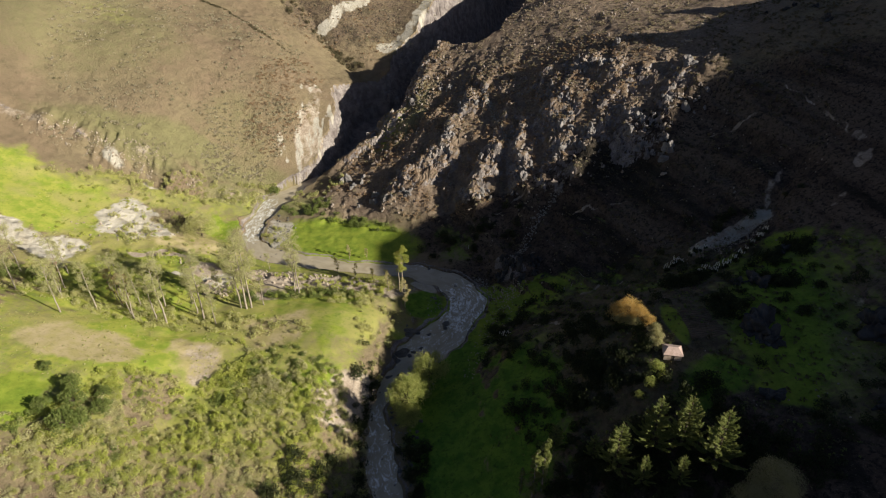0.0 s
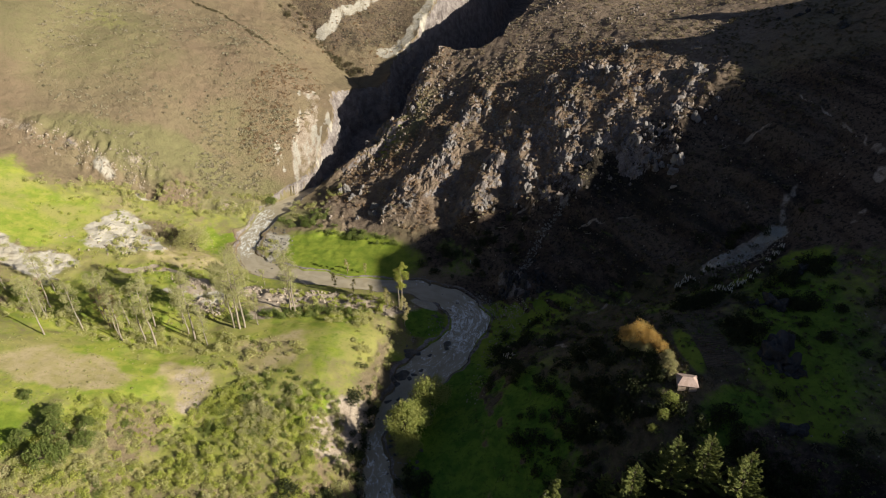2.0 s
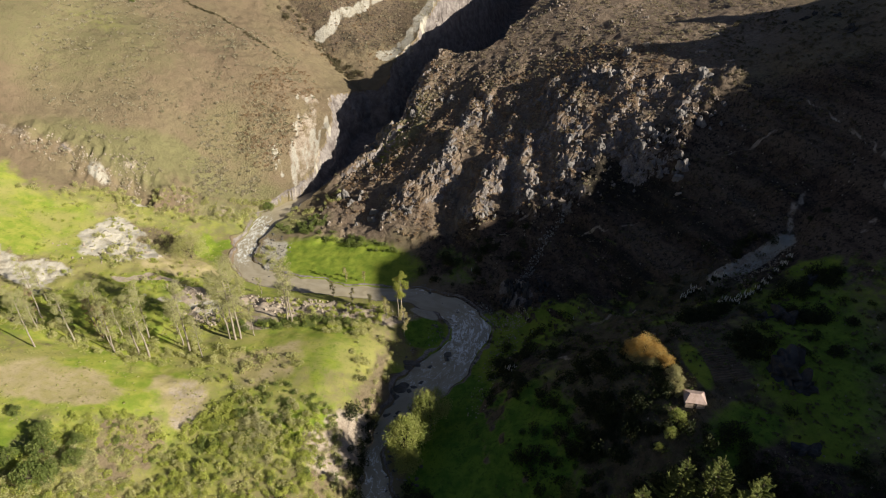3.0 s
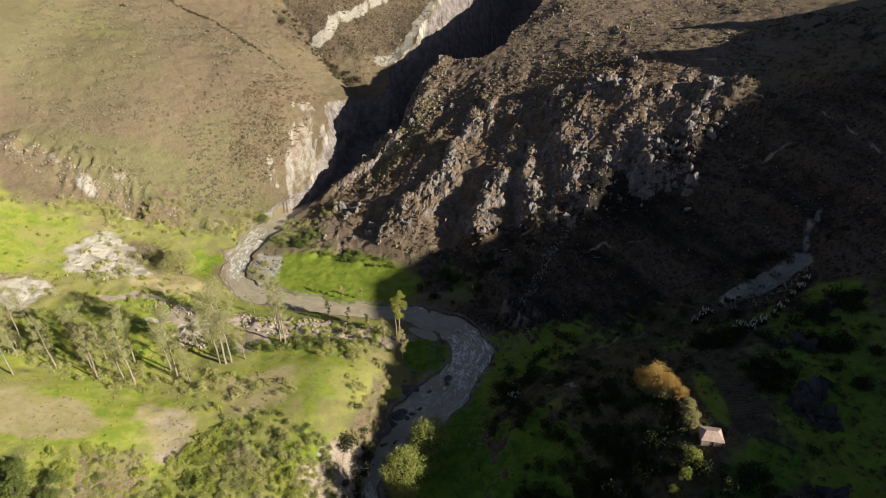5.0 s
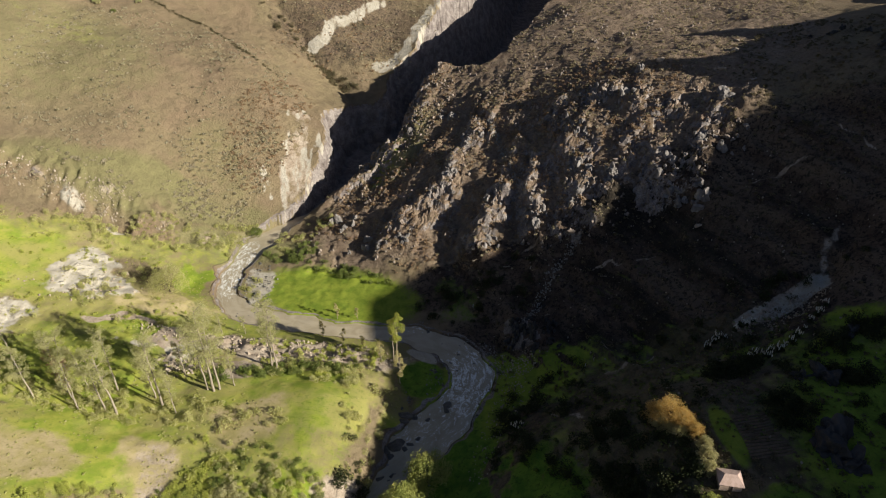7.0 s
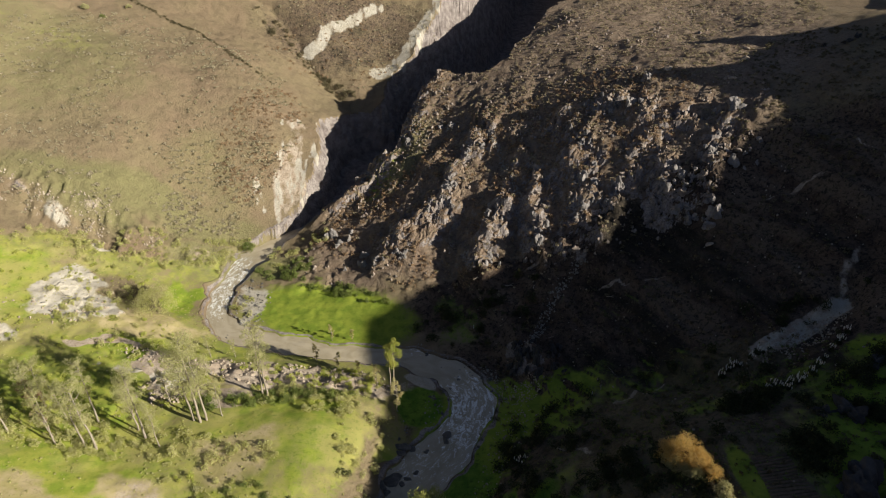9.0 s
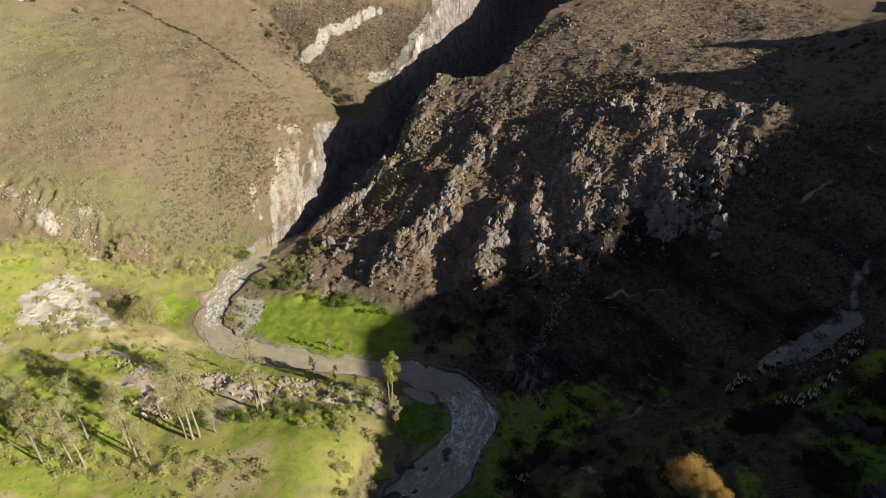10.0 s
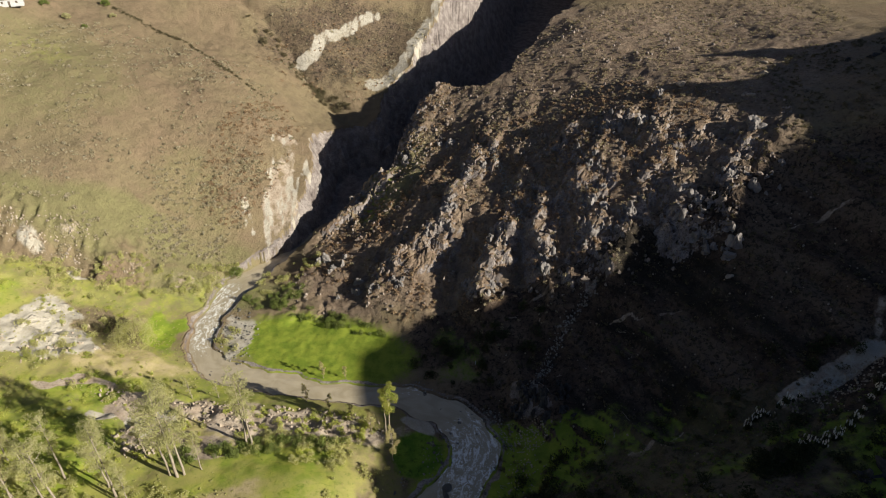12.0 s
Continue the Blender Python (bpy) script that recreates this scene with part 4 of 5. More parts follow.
# -- trees of the sunny terrace --
GUMS = "eucalyptus trees on the terrace"
place_all(gum_tree(33, 1, 0.40, 4.8, 30, 113), [(-75, 190, 0, 1.0), (-73.2, 191, 140, 0.85), (-88.5, 182.5, 40, 0.82), (-131, 170, 210, 0.66), (-152, 181, 80, 0.62)], GUMS)
place_all(gum_tree(29, 2, 0.45, 3.4, 24, 66), [(-59.6, 205, 0, 1.0), (-58.2, 204, 120, 0.9), (-104, 187, 60, 0.85), (-118, 184, 200, 0.75), (-69, 193, 300, 0.5), (-141, 190, 20, 0.75)], GUMS)
place_all(gum_tree(27, 3, 0.36, 3.4, 26, 81), [(-77.5, 191, 10, 1.05), (-99.8, 176, 90, 1.0), (-110, 176, 200, 0.8), (-83, 179.5, 320, 0.6), (-124, 178, 30, 0.75), (-160, 196, 130, 0.75)], GUMS)
place_all(gum_tree(22, 4, 0.25, 2.9, 22, 87), [(-103, 177, 0, 1.0), (-113, 187, 70, 0.8), (-92, 186, 15, 0.9), (-122, 192, 260, 0.85), (-128, 196, 150, 0.7), (-96, 192, 230, 0.7), (-87, 198, 20, 0.6), (-147, 203, 60, 0.7), (-136, 180, 10, 0.7), (-84, 226, 40, 0.45), (-76, 228, 90, 0.4)], GUMS)
place_all(gum_tree(18, 8, 0.35, 2.2, 16, 48, leaf=BROWN_LEAF, label="slender eucalyptus tree with withered brown leaves"), [(-112, 179, 0, 1.0), (-121, 187, 90, 0.85), (-139, 184, 200, 0.8)], GUMS)
place_all(round_tree("spreading_tree", 9.5, 14, 21, SCRUB_LEAF, "round olive-green tree beside the eroded bank", clumps=44, dense=260, spray=0.22), [(-112, 250, 0, 1.15)], "")
place_all(round_tree("broadleaf_tree", 6.0, 7.0, 22, HEDGE_LEAF, "dense dark green tree among the scrub", clumps=18, dense=100), [(-105, 127, 0, 1.0), (-108, 133, 80, 0.8), (-101, 121, 160, 0.9), (-99, 132, 220, 0.6), (-112, 124, 30, 0.7), (-118, 139, 300, 0.5), (-104, 119, 10, 1.1), (-97, 126, 50, 0.8), (-153, 194, 0, 0.9), (-159, 190, 60, 1.0), (-166, 192, 120, 0.8), (-171, 186, 200, 0.9), (-91, 303, 40, 0.85)], "dark trees in the scrub")

# -- poplars and willows by the water --
POPLARS = "poplars on the river bank"
place_all(gum_tree(23, 5, 0.52, 2.5, 20, 90, "poplar_tree", POPLAR_LEAF, "slim yellow-green poplar on the river bank"), [(-16.8, 212, 0, 1.0), (-18.4, 213.5, 100, 0.85)], POPLARS)
place_all(gum_tree(12, 6, 0.2, 1.7, 16, 54, "poplar_tree", YOUNG_LEAF, "young brownish poplar beside the water"), [(-15.4, 203.5, 0, 1.1), (-22.6, 213.5, 60, 0.85), (-29.5, 219, 90, 0.6), (-38, 224, 200, 0.6), (-46, 227, 30, 0.65), (-42.5, 239.6, 20, 0.6), (-34.5, 239.8, 120, 0.5)], POPLARS)
place_all(round_tree("willow", 7.5, 8.5, 23, WILLOW_LEAF, "yellow-green willow leaning over the river", clumps=30, dense=240, spray=0.27), [(-12.0, 150.5, 0, 1.6), (-4.8, 162.5, 130, 1.5), (-8.6, 156, 60, 1.1), (-11.0, 143, 200, 1.0)], "willows by the river")

# -- trees of the shaded side --
place_all(conifer(17, 31, "tall conifer with sunlit crown in the shade"), [(44, 106, 0, 1.05), (53, 108, 60, 1.12), (60, 107, 130, 1.12), (66, 101, 210, 1.2), (49, 100, 280, 0.62), (57, 98, 20, 0.6)], "conifers below the hut")
place_all(conifer(12, 32, "small conifer on the pasture's edge"), [(31, 118, 0, 0.9), (40, 112, 80, 0.8)], "conifers below the hut")
place_all(gum_tree(15, 7, 0.06, 0.95, 34, 120, "columnar_tree", PINE_LEAF, "narrow columnar tree at the pasture's edge"), [(26.6, 107.8, 0, 1.36), (24.0, 107.2, 60, 1.22), (21, 109, 100, 0.7)], "columnar trees")
place_all(round_tree("golden_shrub", 7.0, 10.0, 24, GOLD_LEAF, "golden flowering shrub thicket on a grassy knoll", "shrub", 34, 260, 0.2, None, 0.26), [(59.6, 158.8, 0, 0.92), (57.0, 160.8, 60, 0.66), (61.8, 155.4, 170, 0.62), (63.6, 151.6, 100, 0.42)], "golden shrubs by the hut")
place_all(round_tree("pale_shrub", 4.0, 5.0, 27, STRAW_LEAF, "pale straw-coloured shrub beside the hut", "shrub", 22, 220, 0.2, None, 0.24), [(56.6, 156.8, 0, 0.8), (58.2, 154.2, 70, 0.7), (60.0, 152.4, 140, 0.65), (55.6, 159.6, 250, 0.6), (63.8, 146.2, 200, 0.85), (62.8, 142.4, 40, 0.9), (62.0, 139.0, 90, 0.8)], "golden shrubs by the hut")
place_all(round_tree("hedge_shrub", 4.5, 5.5, 25, WILLOW_LEAF, "yellow-green shrub below the hut", "shrub", 16, 90, 0.2), [(60.5, 131, 0, 0.9), (57.5, 127.5, 90, 0.7), (54, 124.5, 180, 0.5)], "golden shrubs by the hut")
place_all(round_tree("broad_shrub", 9.0, 11.0, 26, STRAW_LEAF, "broad straw-coloured shrub with bare stems and sunlit top", "shrub", 40, 420, 0.2, BARK, 0.24), [(76.5, 92.5, 0, 1.0), (70.5, 89, 90, 0.8)], "shrubs below the hut")




def boxed(bm, x0, x1, y0, y1, z0, z1):
    """A box with worn edges, added to bm."""
    made = bmesh.ops.create_cube(bm, size=1.0)
    bmesh.ops.scale(bm, vec=(x1 - x0, y1 - y0, z1 - z0), verts=made["verts"])
    bmesh.ops.translate(bm, vec=((x0 + x1) / 2, (y0 + y1) / 2, (z0 + z1) / 2), verts=made["verts"])
    bmesh.ops.bevel(bm, geom=list({e for v in made["verts"] for e in v.link_edges}), offset=0.03, segments=1, affect="EDGES")


def box_part(name, size, material, parent, label=""):
    bm = bmesh.new()
    boxed(bm, *size)
    return part(name, bm, material, parent, label)


def ribbed_sheet(length, run, rise, ribs, thick=0.05):
    """A sloping corrugated sheet from the eave at the origin, up along y."""
    n = ribs * 4
    x = np.linspace(-length / 2, length / 2, n + 1)
    wave_z = 0.022 * np.cos(np.arange(n + 1) * np.pi / 2)
    top = [np.stack([x, np.full(n + 1, v * run), v * rise + wave_z], 1) for v in (0.0, 0.5, 1.0)]
    low = [t - (0, 0, thick) for t in top]
    verts = np.concatenate(top + low)
    f = grid_faces(3, n + 1)
    under = f[:, ::-1] + 3 * (n + 1)
    edge = []
    for k in range(n):
        edge += [(k + 1, k, k + 3 * (n + 1), k + 1 + 3 * (n + 1)), (2 * (n + 1) + k, 2 * (n + 1) + k + 1, 5 * (n + 1) + k + 1, 5 * (n + 1) + k)]
    return fill_mesh("roof", verts, np.concatenate([f, under, np.array(edge)]))


def hip_face(half, run, short, rise, thick=0.07):
    """One sloping face of a hipped roof, from its eave at y = -run up to the ridge over the middle."""
    bm = bmesh.new()
    top = [(-half, -run, 0), (half, -run, 0)]
    if short:
        top += [(short, 0, rise), (-short, 0, rise)]
    else:
        top += [(0, -1.5, rise)]
    lower = [bm.verts.new((x, y, z - thick)) for x, y, z in top]
    upper = [bm.verts.new(p) for p in top]
    bm.faces.new(upper)
    bm.faces.new(lower[::-1])
    for k in range(len(top)):
        n = (k + 1) % len(top)
        bm.faces.new((lower[k], lower[n], upper[n], upper[k]))
    return bm


def hut():
    """A small adobe shelter with a hipped sheet roof."""
    root = tagged(new("hut"), "small adobe hut with a pale pinkish sheet-metal roof", "hut")
    w, d, h0, h1, t = 5.4, 4.6, 2.1, 2.1, 0.35
    for name, x0, x1, y0, y1, top in (("back_wall", -w / 2, w / 2, d / 2 - t, d / 2, h1), ("side_wall", -w / 2, -w / 2 + t, -d / 2 + t, d / 2 - t, h0), ("side_wall", w / 2 - t, w / 2, -d / 2 + t, d / 2 - t, h0)):
        box_part(name, (x0, x1, y0, y1, -0.4, top), ADOBE, root)
    box_part("front_wall", (-w / 2, -0.5, -d / 2, -d / 2 + t, -0.4, h0), ADOBE, root)
    box_part("front_wall", (0.5, w / 2, -d / 2, -d / 2 + t, -0.4, h0), ADOBE, root)
    box_part("lintel", (-0.5, 0.5, -d / 2, -d / 2 + t, 1.85, h0), ADOBE, root)
    box_part("door", (-0.49, 0.49, -d / 2 + 0.1, -d / 2 + 0.16, -0.2, 1.84), PLANK, root, "weathered plank door")
    for turn, half, run, short in ((0, w / 2 + 0.4, d / 2 + 0.4, 1.5), (180, w / 2 + 0.4, d / 2 + 0.4, 1.5), (90, d / 2 + 0.4, w / 2 + 0.4, 0.0), (270, d / 2 + 0.4, w / 2 + 0.4, 0.0)):
        face = part("roof_face", hip_face(half, run, short, 1.35), SHEET, root)
        face.matrix_basis = pose(0, 0, h0 + 0.02, 0, 0, turn)
    return root


def farmhouse():
    """A long white farmhouse on the hill, with a tiled roof of two falls."""
    root = tagged(new("farmhouse"), "long white-walled farmhouse with a grey roof on the hill", "house")
    w, d, h = 15.0, 6.0, 3.0
    xs = (-7.5, -5.9, -4.9, -2.4, -1.4, 0.6, 1.6, 4.0, 5.0, 7.5)
    for k in range(0, 9):
        if k % 2 == 0:
            box_part("wall", (xs[k], xs[k + 1], -d / 2, -d / 2 + 0.3, -0.6, h), WHITEWASH, root)
        elif k == 5:
            box_part("lintel", (xs[k], xs[k + 1], -d / 2, -d / 2 + 0.3, 2.1, h), WHITEWASH, root)
            box_part("door", (xs[k], xs[k + 1], -d / 2 + 0.12, -d / 2 + 0.18, -0.2, 2.1), PLANK, root, "dark wooden door")
        else:
            box_part("wall", (xs[k], xs[k + 1], -d / 2, -d / 2 + 0.3, -0.6, 1.0), WHITEWASH, root)
            box_part("lintel", (xs[k], xs[k + 1], -d / 2, -d / 2 + 0.3, 2.1, h), WHITEWASH, root)
            box_part("window", (xs[k], xs[k + 1], -d / 2 + 0.12, -d / 2 + 0.17, 1.0, 2.1), PLANK, root, "dark shuttered window")
    box_part("wall", (-w / 2, w / 2, d / 2 - 0.3, d / 2, -0.6, h), WHITEWASH, root)
    for x0 in (-w / 2, w / 2 - 0.3):
        bm = bmesh.new()
        ring = [bm.verts.new((x, y, z)) for x in (x0, x0 + 0.3) for y, z in ((-d / 2 + 0.3, -0.6), (d / 2 - 0.3, -0.6), (d / 2 - 0.3, h), (0, h + 1.5), (-d / 2 + 0.3, h))]
        bm.faces.new(ring[:5][::-1])
        bm.faces.new(ring[5:])
        for k in range(5):
            bm.faces.new((ring[k], ring[(k + 1) % 5], ring[5 + (k + 1) % 5], ring[5 + k]))
        part("gable_wall", bm, WHITEWASH, root)
    for turn in (0, 180):
        roof = part("roof", ribbed_sheet(w + 0.8, d / 2 + 0.5, 1.75, 38), GREY_SHEET, root)
        roof.matrix_basis = pose(0, 0, 0, 0, 0, turn) @ pose(0, -d / 2 - 0.5, h - 0.12)
    return root


def plume_grass(seed):
    """A clump of tall grass with upright white plumes."""
    r = np.random.default_rng(seed)
    root = tagged(new("plume_grass"), "clump of tall grass with white feathery plumes", "grass")
    at = np.column_stack([r.normal(0, 0.35, (40, 2)), r.uniform(0.2, 1.0, 40)])
    part("blades", fill_mesh("blades", *sprays(at, 0.8, r, 1.5, np.column_stack([r.normal(0, 0.6, (40, 2)), np.ones(40)]))), SHADE_LEAF, root)
    for k in range(7):
        x, y, h = r.normal(0, 0.45), r.normal(0, 0.45), r.uniform(1.3, 2.1)
        at = np.column_stack([x + r.normal(0, 0.06, 9), y + r.normal(0, 0.06, 9), h + np.linspace(-0.1, 0.65, 9)])
        part("plume", fill_mesh("plume", *sprays(at, 0.30, r, 1.6, np.tile((0.1, 0, 1.0), (9, 1)))), PLUME, root)
    return root


ADOBE = speckled("adobe", (0.42, 0.31, 0.24), (0.52, 0.40, 0.32), (0.26, 0.19, 0.14), 1.2)
PLANK = speckled("old_plank", (0.10, 0.075, 0.055), (0.15, 0.115, 0.085), (0.05, 0.04, 0.03), 2.0)
SHEET = speckled("pale_sheet", (0.46, 0.33, 0.27), (0.58, 0.43, 0.37), (0.32, 0.22, 0.18), 0.8, 0.6)
GREY_SHEET = speckled("grey_sheet", (0.24, 0.22, 0.20), (0.33, 0.31, 0.28), (0.14, 0.12, 0.11), 0.8, 0.6)
WHITEWASH = speckled("whitewash", (0.46, 0.45, 0.44), (0.56, 0.55, 0.54), (0.34, 0.32, 0.29), 0.7)
hut().matrix_basis = stand(65.6, 135.9, -10, 0.9, 0.0)
farmhouse().matrix_basis = stand(-223.2, 416.0, 28, 1.0, 0.0)
place_all(round_tree("silver_shrub", 3.2, 4.2, 28, SILVER_LEAF, "silvery rounded shrub on the dry hill", "shrub", 14, 80, 0.2), [(-201.3, 427.0, 0, 1.0), (-183.1, 440.5, 70, 0.8)], "shrubs of the dry hill")
place_all(round_tree("dark_shrub", 3.2, 4.6, 29, HEDGE_LEAF, "dark green shrub on the dry hill", "shrub", 14, 80, 0.2), [(-191.0, 451.7, 0, 1.1), (-213.5, 431.2, 90, 1.0), (-191.0, 423.1, 40, 0.6)], "shrubs of the dry hill")
PLUMES = [(86.5, 197), (88, 198), (90, 197.5), (93, 198.5), (95, 199), (97, 199.5), (90, 182), (92, 182.5), (94, 182), (96.5, 183), (98.5, 182.5), (101, 184.5), (103, 185.5), (105, 187), (108, 189), (111, 192), (114, 194), (116, 196), (118, 197.5), (84, 195), (99, 200.5), (95, 181), (22, 178), (24, 179)]
place_all(plume_grass(91), [(x, y, 37 * k, 1.0 + 0.3 * math.sin(k * 2.1)) for k, (x, y) in enumerate(PLUMES)], "plume grass along the gully")


def tilled_plot():
    """A small ploughed plot: earth ridges lying side by side on the slope."""
    root = tagged(new("tilled_plot"), "small tilled plot of dark earth with raised furrows", "field")
    for k in range(15):
        y0 = 141.5 + k * 0.95
        x = np.linspace(73.0 + 0.05 * k, 84.0 - 0.12 * k, 16)
        y = y0 + 0.12 * (x - 72) + 0.15 * wave(x, x * 0 + k, 3, 5)
        z = ground_z(x, y)
        rows = [np.stack([x, y + dy, z + dz], 1) for dy, dz in ((-0.42, -0.10), (-0.2, 0.20), (0.0, 0.27), (0.2, 0.20), (0.42, -0.10))]
        part("furrow", fill_mesh("furrow", np.concatenate(rows), grid_faces(5, 16), True), EARTH, root)
    return root


EARTH = speckled("tilled_earth", (0.120, 0.084, 0.056), (0.175, 0.126, 0.086), (0.06, 0.043, 0.030), 1.2)
tilled_plot()


# ---- low growth, too much to count ----
def bush_shape(n, size, seed, flat=0.7, stretch=1.0):
    rng = np.random.default_rng(seed)
    at = np.concatenate([clump((rng.normal(0, 0.33), rng.normal(0, 0.33), 0.30), 0.45, n // 3 + 1, rng, flat) for _ in range(3)])
    at[:, 2] = np.abs(at[:, 2])
    return sprays(at, size, rng, stretch)


def growth(name, label, material, shapes, places, sizes, turn_rng):
    """Many small plants of a few shapes, set on the ground as one piece of stuff."""
    verts, faces, base = [], [], 0
    z = ground_z(places[:, 0], places[:, 1])
    kind = turn_rng.integers(0, len(shapes), len(places))
    for k, (v, f) in enumerate(shapes):
        pick = np.flatnonzero(kind == k)
        a = turn_rng.uniform(0, 6.28, len(pick))
        s = sizes[pick][:, None]
        x = (v[None, :, 0] * np.cos(a)[:, None] - v[None, :, 1] * np.sin(a)[:, None]) * s + places[pick, 0:1]
        y = (v[None, :, 0] * np.sin(a)[:, None] + v[None, :, 1] * np.cos(a)[:, None]) * s + places[pick, 1:2]
        h = v[None, :, 2] * s * turn_rng.uniform(0.75, 1.25, (len(pick), 1)) + z[pick][:, None] - 0.05 * s
        verts.append(np.stack([x, y, h], -1).reshape(-1, 3))
        faces.append((f[None] + (np.arange(len(pick)) * len(v))[:, None, None]).reshape(-1, 3) + base)
        base += len(pick) * len(v)
    me = fill_mesh(name, np.concatenate(verts), np.concatenate(faces))
    me.materials.append(material)
    return tagged(new(name, me), label, "shrubs", kind="stuff")


def sown(n, cx, cy, rx, ry, turn, rng, clumping=0.0, size=12.0, seed=0, dry=True):
    """Places strewn over an ellipse on the plan, gathered into groups."""
    out = []
    while sum(len(o) for o in out) < n:
        p = rng.uniform(-1, 1, (n * 3, 2))
        p = p[np.hypot(*p.T) < 1]
        c, s = math.cos(radians(turn)), math.sin(radians(turn))
        x, y = cx + p[:, 0] * rx * c - p[:, 1] * ry * s, cy + p[:, 0] * rx * s + p[:, 1] * ry * c
        keep = wave(x, y, size, seed) * 0.5 + 0.5 > clumping * rng.uniform(0.6, 1.4, len(x))
        if dry:
            keep &= ground_z(x, y) > 0.4
        out.append(np.stack([x, y], 1)[keep])
    return np.concatenate(out)[:n]


SCRUB = [bush_shape(240, 0.125, s, 0.7 + 0.15 * (s - 42), 1.2) for s in (41, 42, 43, 47)]
TUFTS = [bush_shape(20, 0.38, s, 0.6, 1.3) for s in (44, 45, 46)]
rng = np.random.default_rng(99)
spots = np.concatenate([sown(1800, -66, 121, 46, 34, 0, rng, 0.15, 10, 1), sown(300, -56, 153, 28, 13, -20, rng, 0.42, 9, 2), sown(330, -102, 110, 24, 18, 0, rng, 0.2, 9, 3)])
spots = spots[np.hypot((spots[:, 0] + 82) / 8, (spots[:, 1] - 157) / 11) > 1]
rng.shuffle(spots)
tone = wave(spots[:, 0], spots[:, 1], 14, 77) + rng.normal(0, 0.35, len(spots))
for name, label, leaf, pick in (("olive_scrub", "dense olive-green scrub bushes covering the sunny bank", SCRUB_LEAF, np.abs(tone) < 0.3), ("green_scrub", "fresh green bushes among the scrub", GREEN_LEAF, tone >= 0.3), ("silver_scrub", "pale silvery bushes among the scrub", SILVER_LEAF, tone <= -0.3)):
    growth(name, label, leaf, SCRUB, spots[pick], rng.uniform(0.7, 1.9, pick.sum()) * rng.choice([0.8, 1.0, 1.4], pick.sum()), rng)
# Darker clumps stand for the shaded gaps between the bushes.
spots = np.concatenate([sown(150, -64, 122, 44, 32, 0, rng, 0.35, 8, 83), sown(40, -48, 156, 18, 9, -20, rng, 0.3, 7, 84), sown(26, -104, 116, 14, 9, 0, rng, 0.2, 7, 85)])
growth("scrub_gap_clumps", "dark green clumps standing for shaded gaps among the scrub", HEDGE_LEAF, SCRUB, spots, rng.uniform(0.9, 2.4, len(spots)), rng)
spots = np.concatenate([sown(380, -108, 181, 60, 8, -4, rng, 0.25, 8, 4), sown(120, -55, 205, 38, 7, -8, rng, 0.4, 8, 5), sown(70, -120, 232, 40, 8, -25, rng, 0.4, 8, 6), sown(60, -25, 196, 9, 22, 0, rng, 0.3, 7, 7), sown(90, -90, 300, 40, 7, 8, rng, 0.3, 8, 8), sown(20, -68, 292, 14, 8, 30, rng, 0.2, 8, 31), sown(60, -150, 275, 45, 8, 12, rng, 0.4, 8, 10), sown(210, -130, 284, 42, 9, 8, rng, 0.35, 8, 32), sown(26, -126, 256, 6, 6, 0, rng, 0.1, 8, 33), sown(40, -96, 300, 10, 8, 20, rng, 0.1, 8, 34), sown(14, -84, 262, 6, 14, 0, rng, 0.4, 6, 41), sown(40, -25, 160, 4, 30, 8, rng, 0.2, 6, 44)])
foot = np.concatenate([sown(60, -50, 272, 36, 4.0, -22, rng, 0.35, 8, 9), sown(24, -66, 286, 9, 6, 30, rng, 0.2, 8, 31), sown(70, -50, 205, 19, 3, 10, rng, 0.2, 6, 47), sown(40, -70, 199, 12, 3, 10, rng, 0.2, 6, 48)])
growth("bank_bushes", "leafy dark green bushes at the foot of the bank", HEDGE_LEAF, SCRUB, foot, rng.uniform(1.2, 2.8, len(foot)), rng)
foot = np.concatenate([sown(60, -34, 215.5, 12, 7, -5, rng, 0.2, 6, 49), sown(22, -62, 218, 16, 5, -5, rng, 0.2, 6, 50)])
growth("cushion_plants", "round yellow-green cushions among pale rubble", GREEN_LEAF, SCRUB, foot, rng.uniform(0.9, 2.0, len(foot)), rng)
spots = np.concatenate([spots, sown(22, -137, 251, 20, 20, -15, rng, 0.3, 5, 51), sown(18, -160, 220, 24, 13, 8, rng, 0.3, 5, 52)])
growth("terrace_scrub", "mixed green bushes along terrace edges and river bank", SCRUB_LEAF, SCRUB, spots, 0.5 + 2.4 * rng.random(len(spots)) ** 1.8, rng)
spots = np.concatenate([sown(1500, -150, 372, 75, 68, 0, rng, 0.45, 14, 11), sown(420, -107, 330, 18, 34, -25, rng, 0.4, 9, 12), sown(260, -150, 300, 60, 12, 6, rng, 0.4, 10, 13), sown(240, -60, 470, 60, 40, 20, rng, 0.5, 12, 14)])
growth("hill_tussocks", "small grey-brown bushes dotted over dry grass hill", HILL_LEAF, TUFTS, spots, rng.uniform(0.7, 1.8, len(spots)), rng)
spots = np.concatenate([sown(1000, 25, 305, 110, 55, 15, rng, 0.4, 9, 15), sown(3200, 85, 372, 110, 62, 20, rng, 0.3, 10, 16)])
spots = spots[ground_z(spots[:, 0], spots[:, 1]) > 6.0]
growth("spur_tussocks", "dry tussock grass between rocks of the spur", TUFT_LEAF, TUFTS, spots, np.minimum(rng.uniform(0.45, 1.5, len(spots)), np.where(np.arange(len(spots)) < 1000, 2.0, 1.0)), rng)
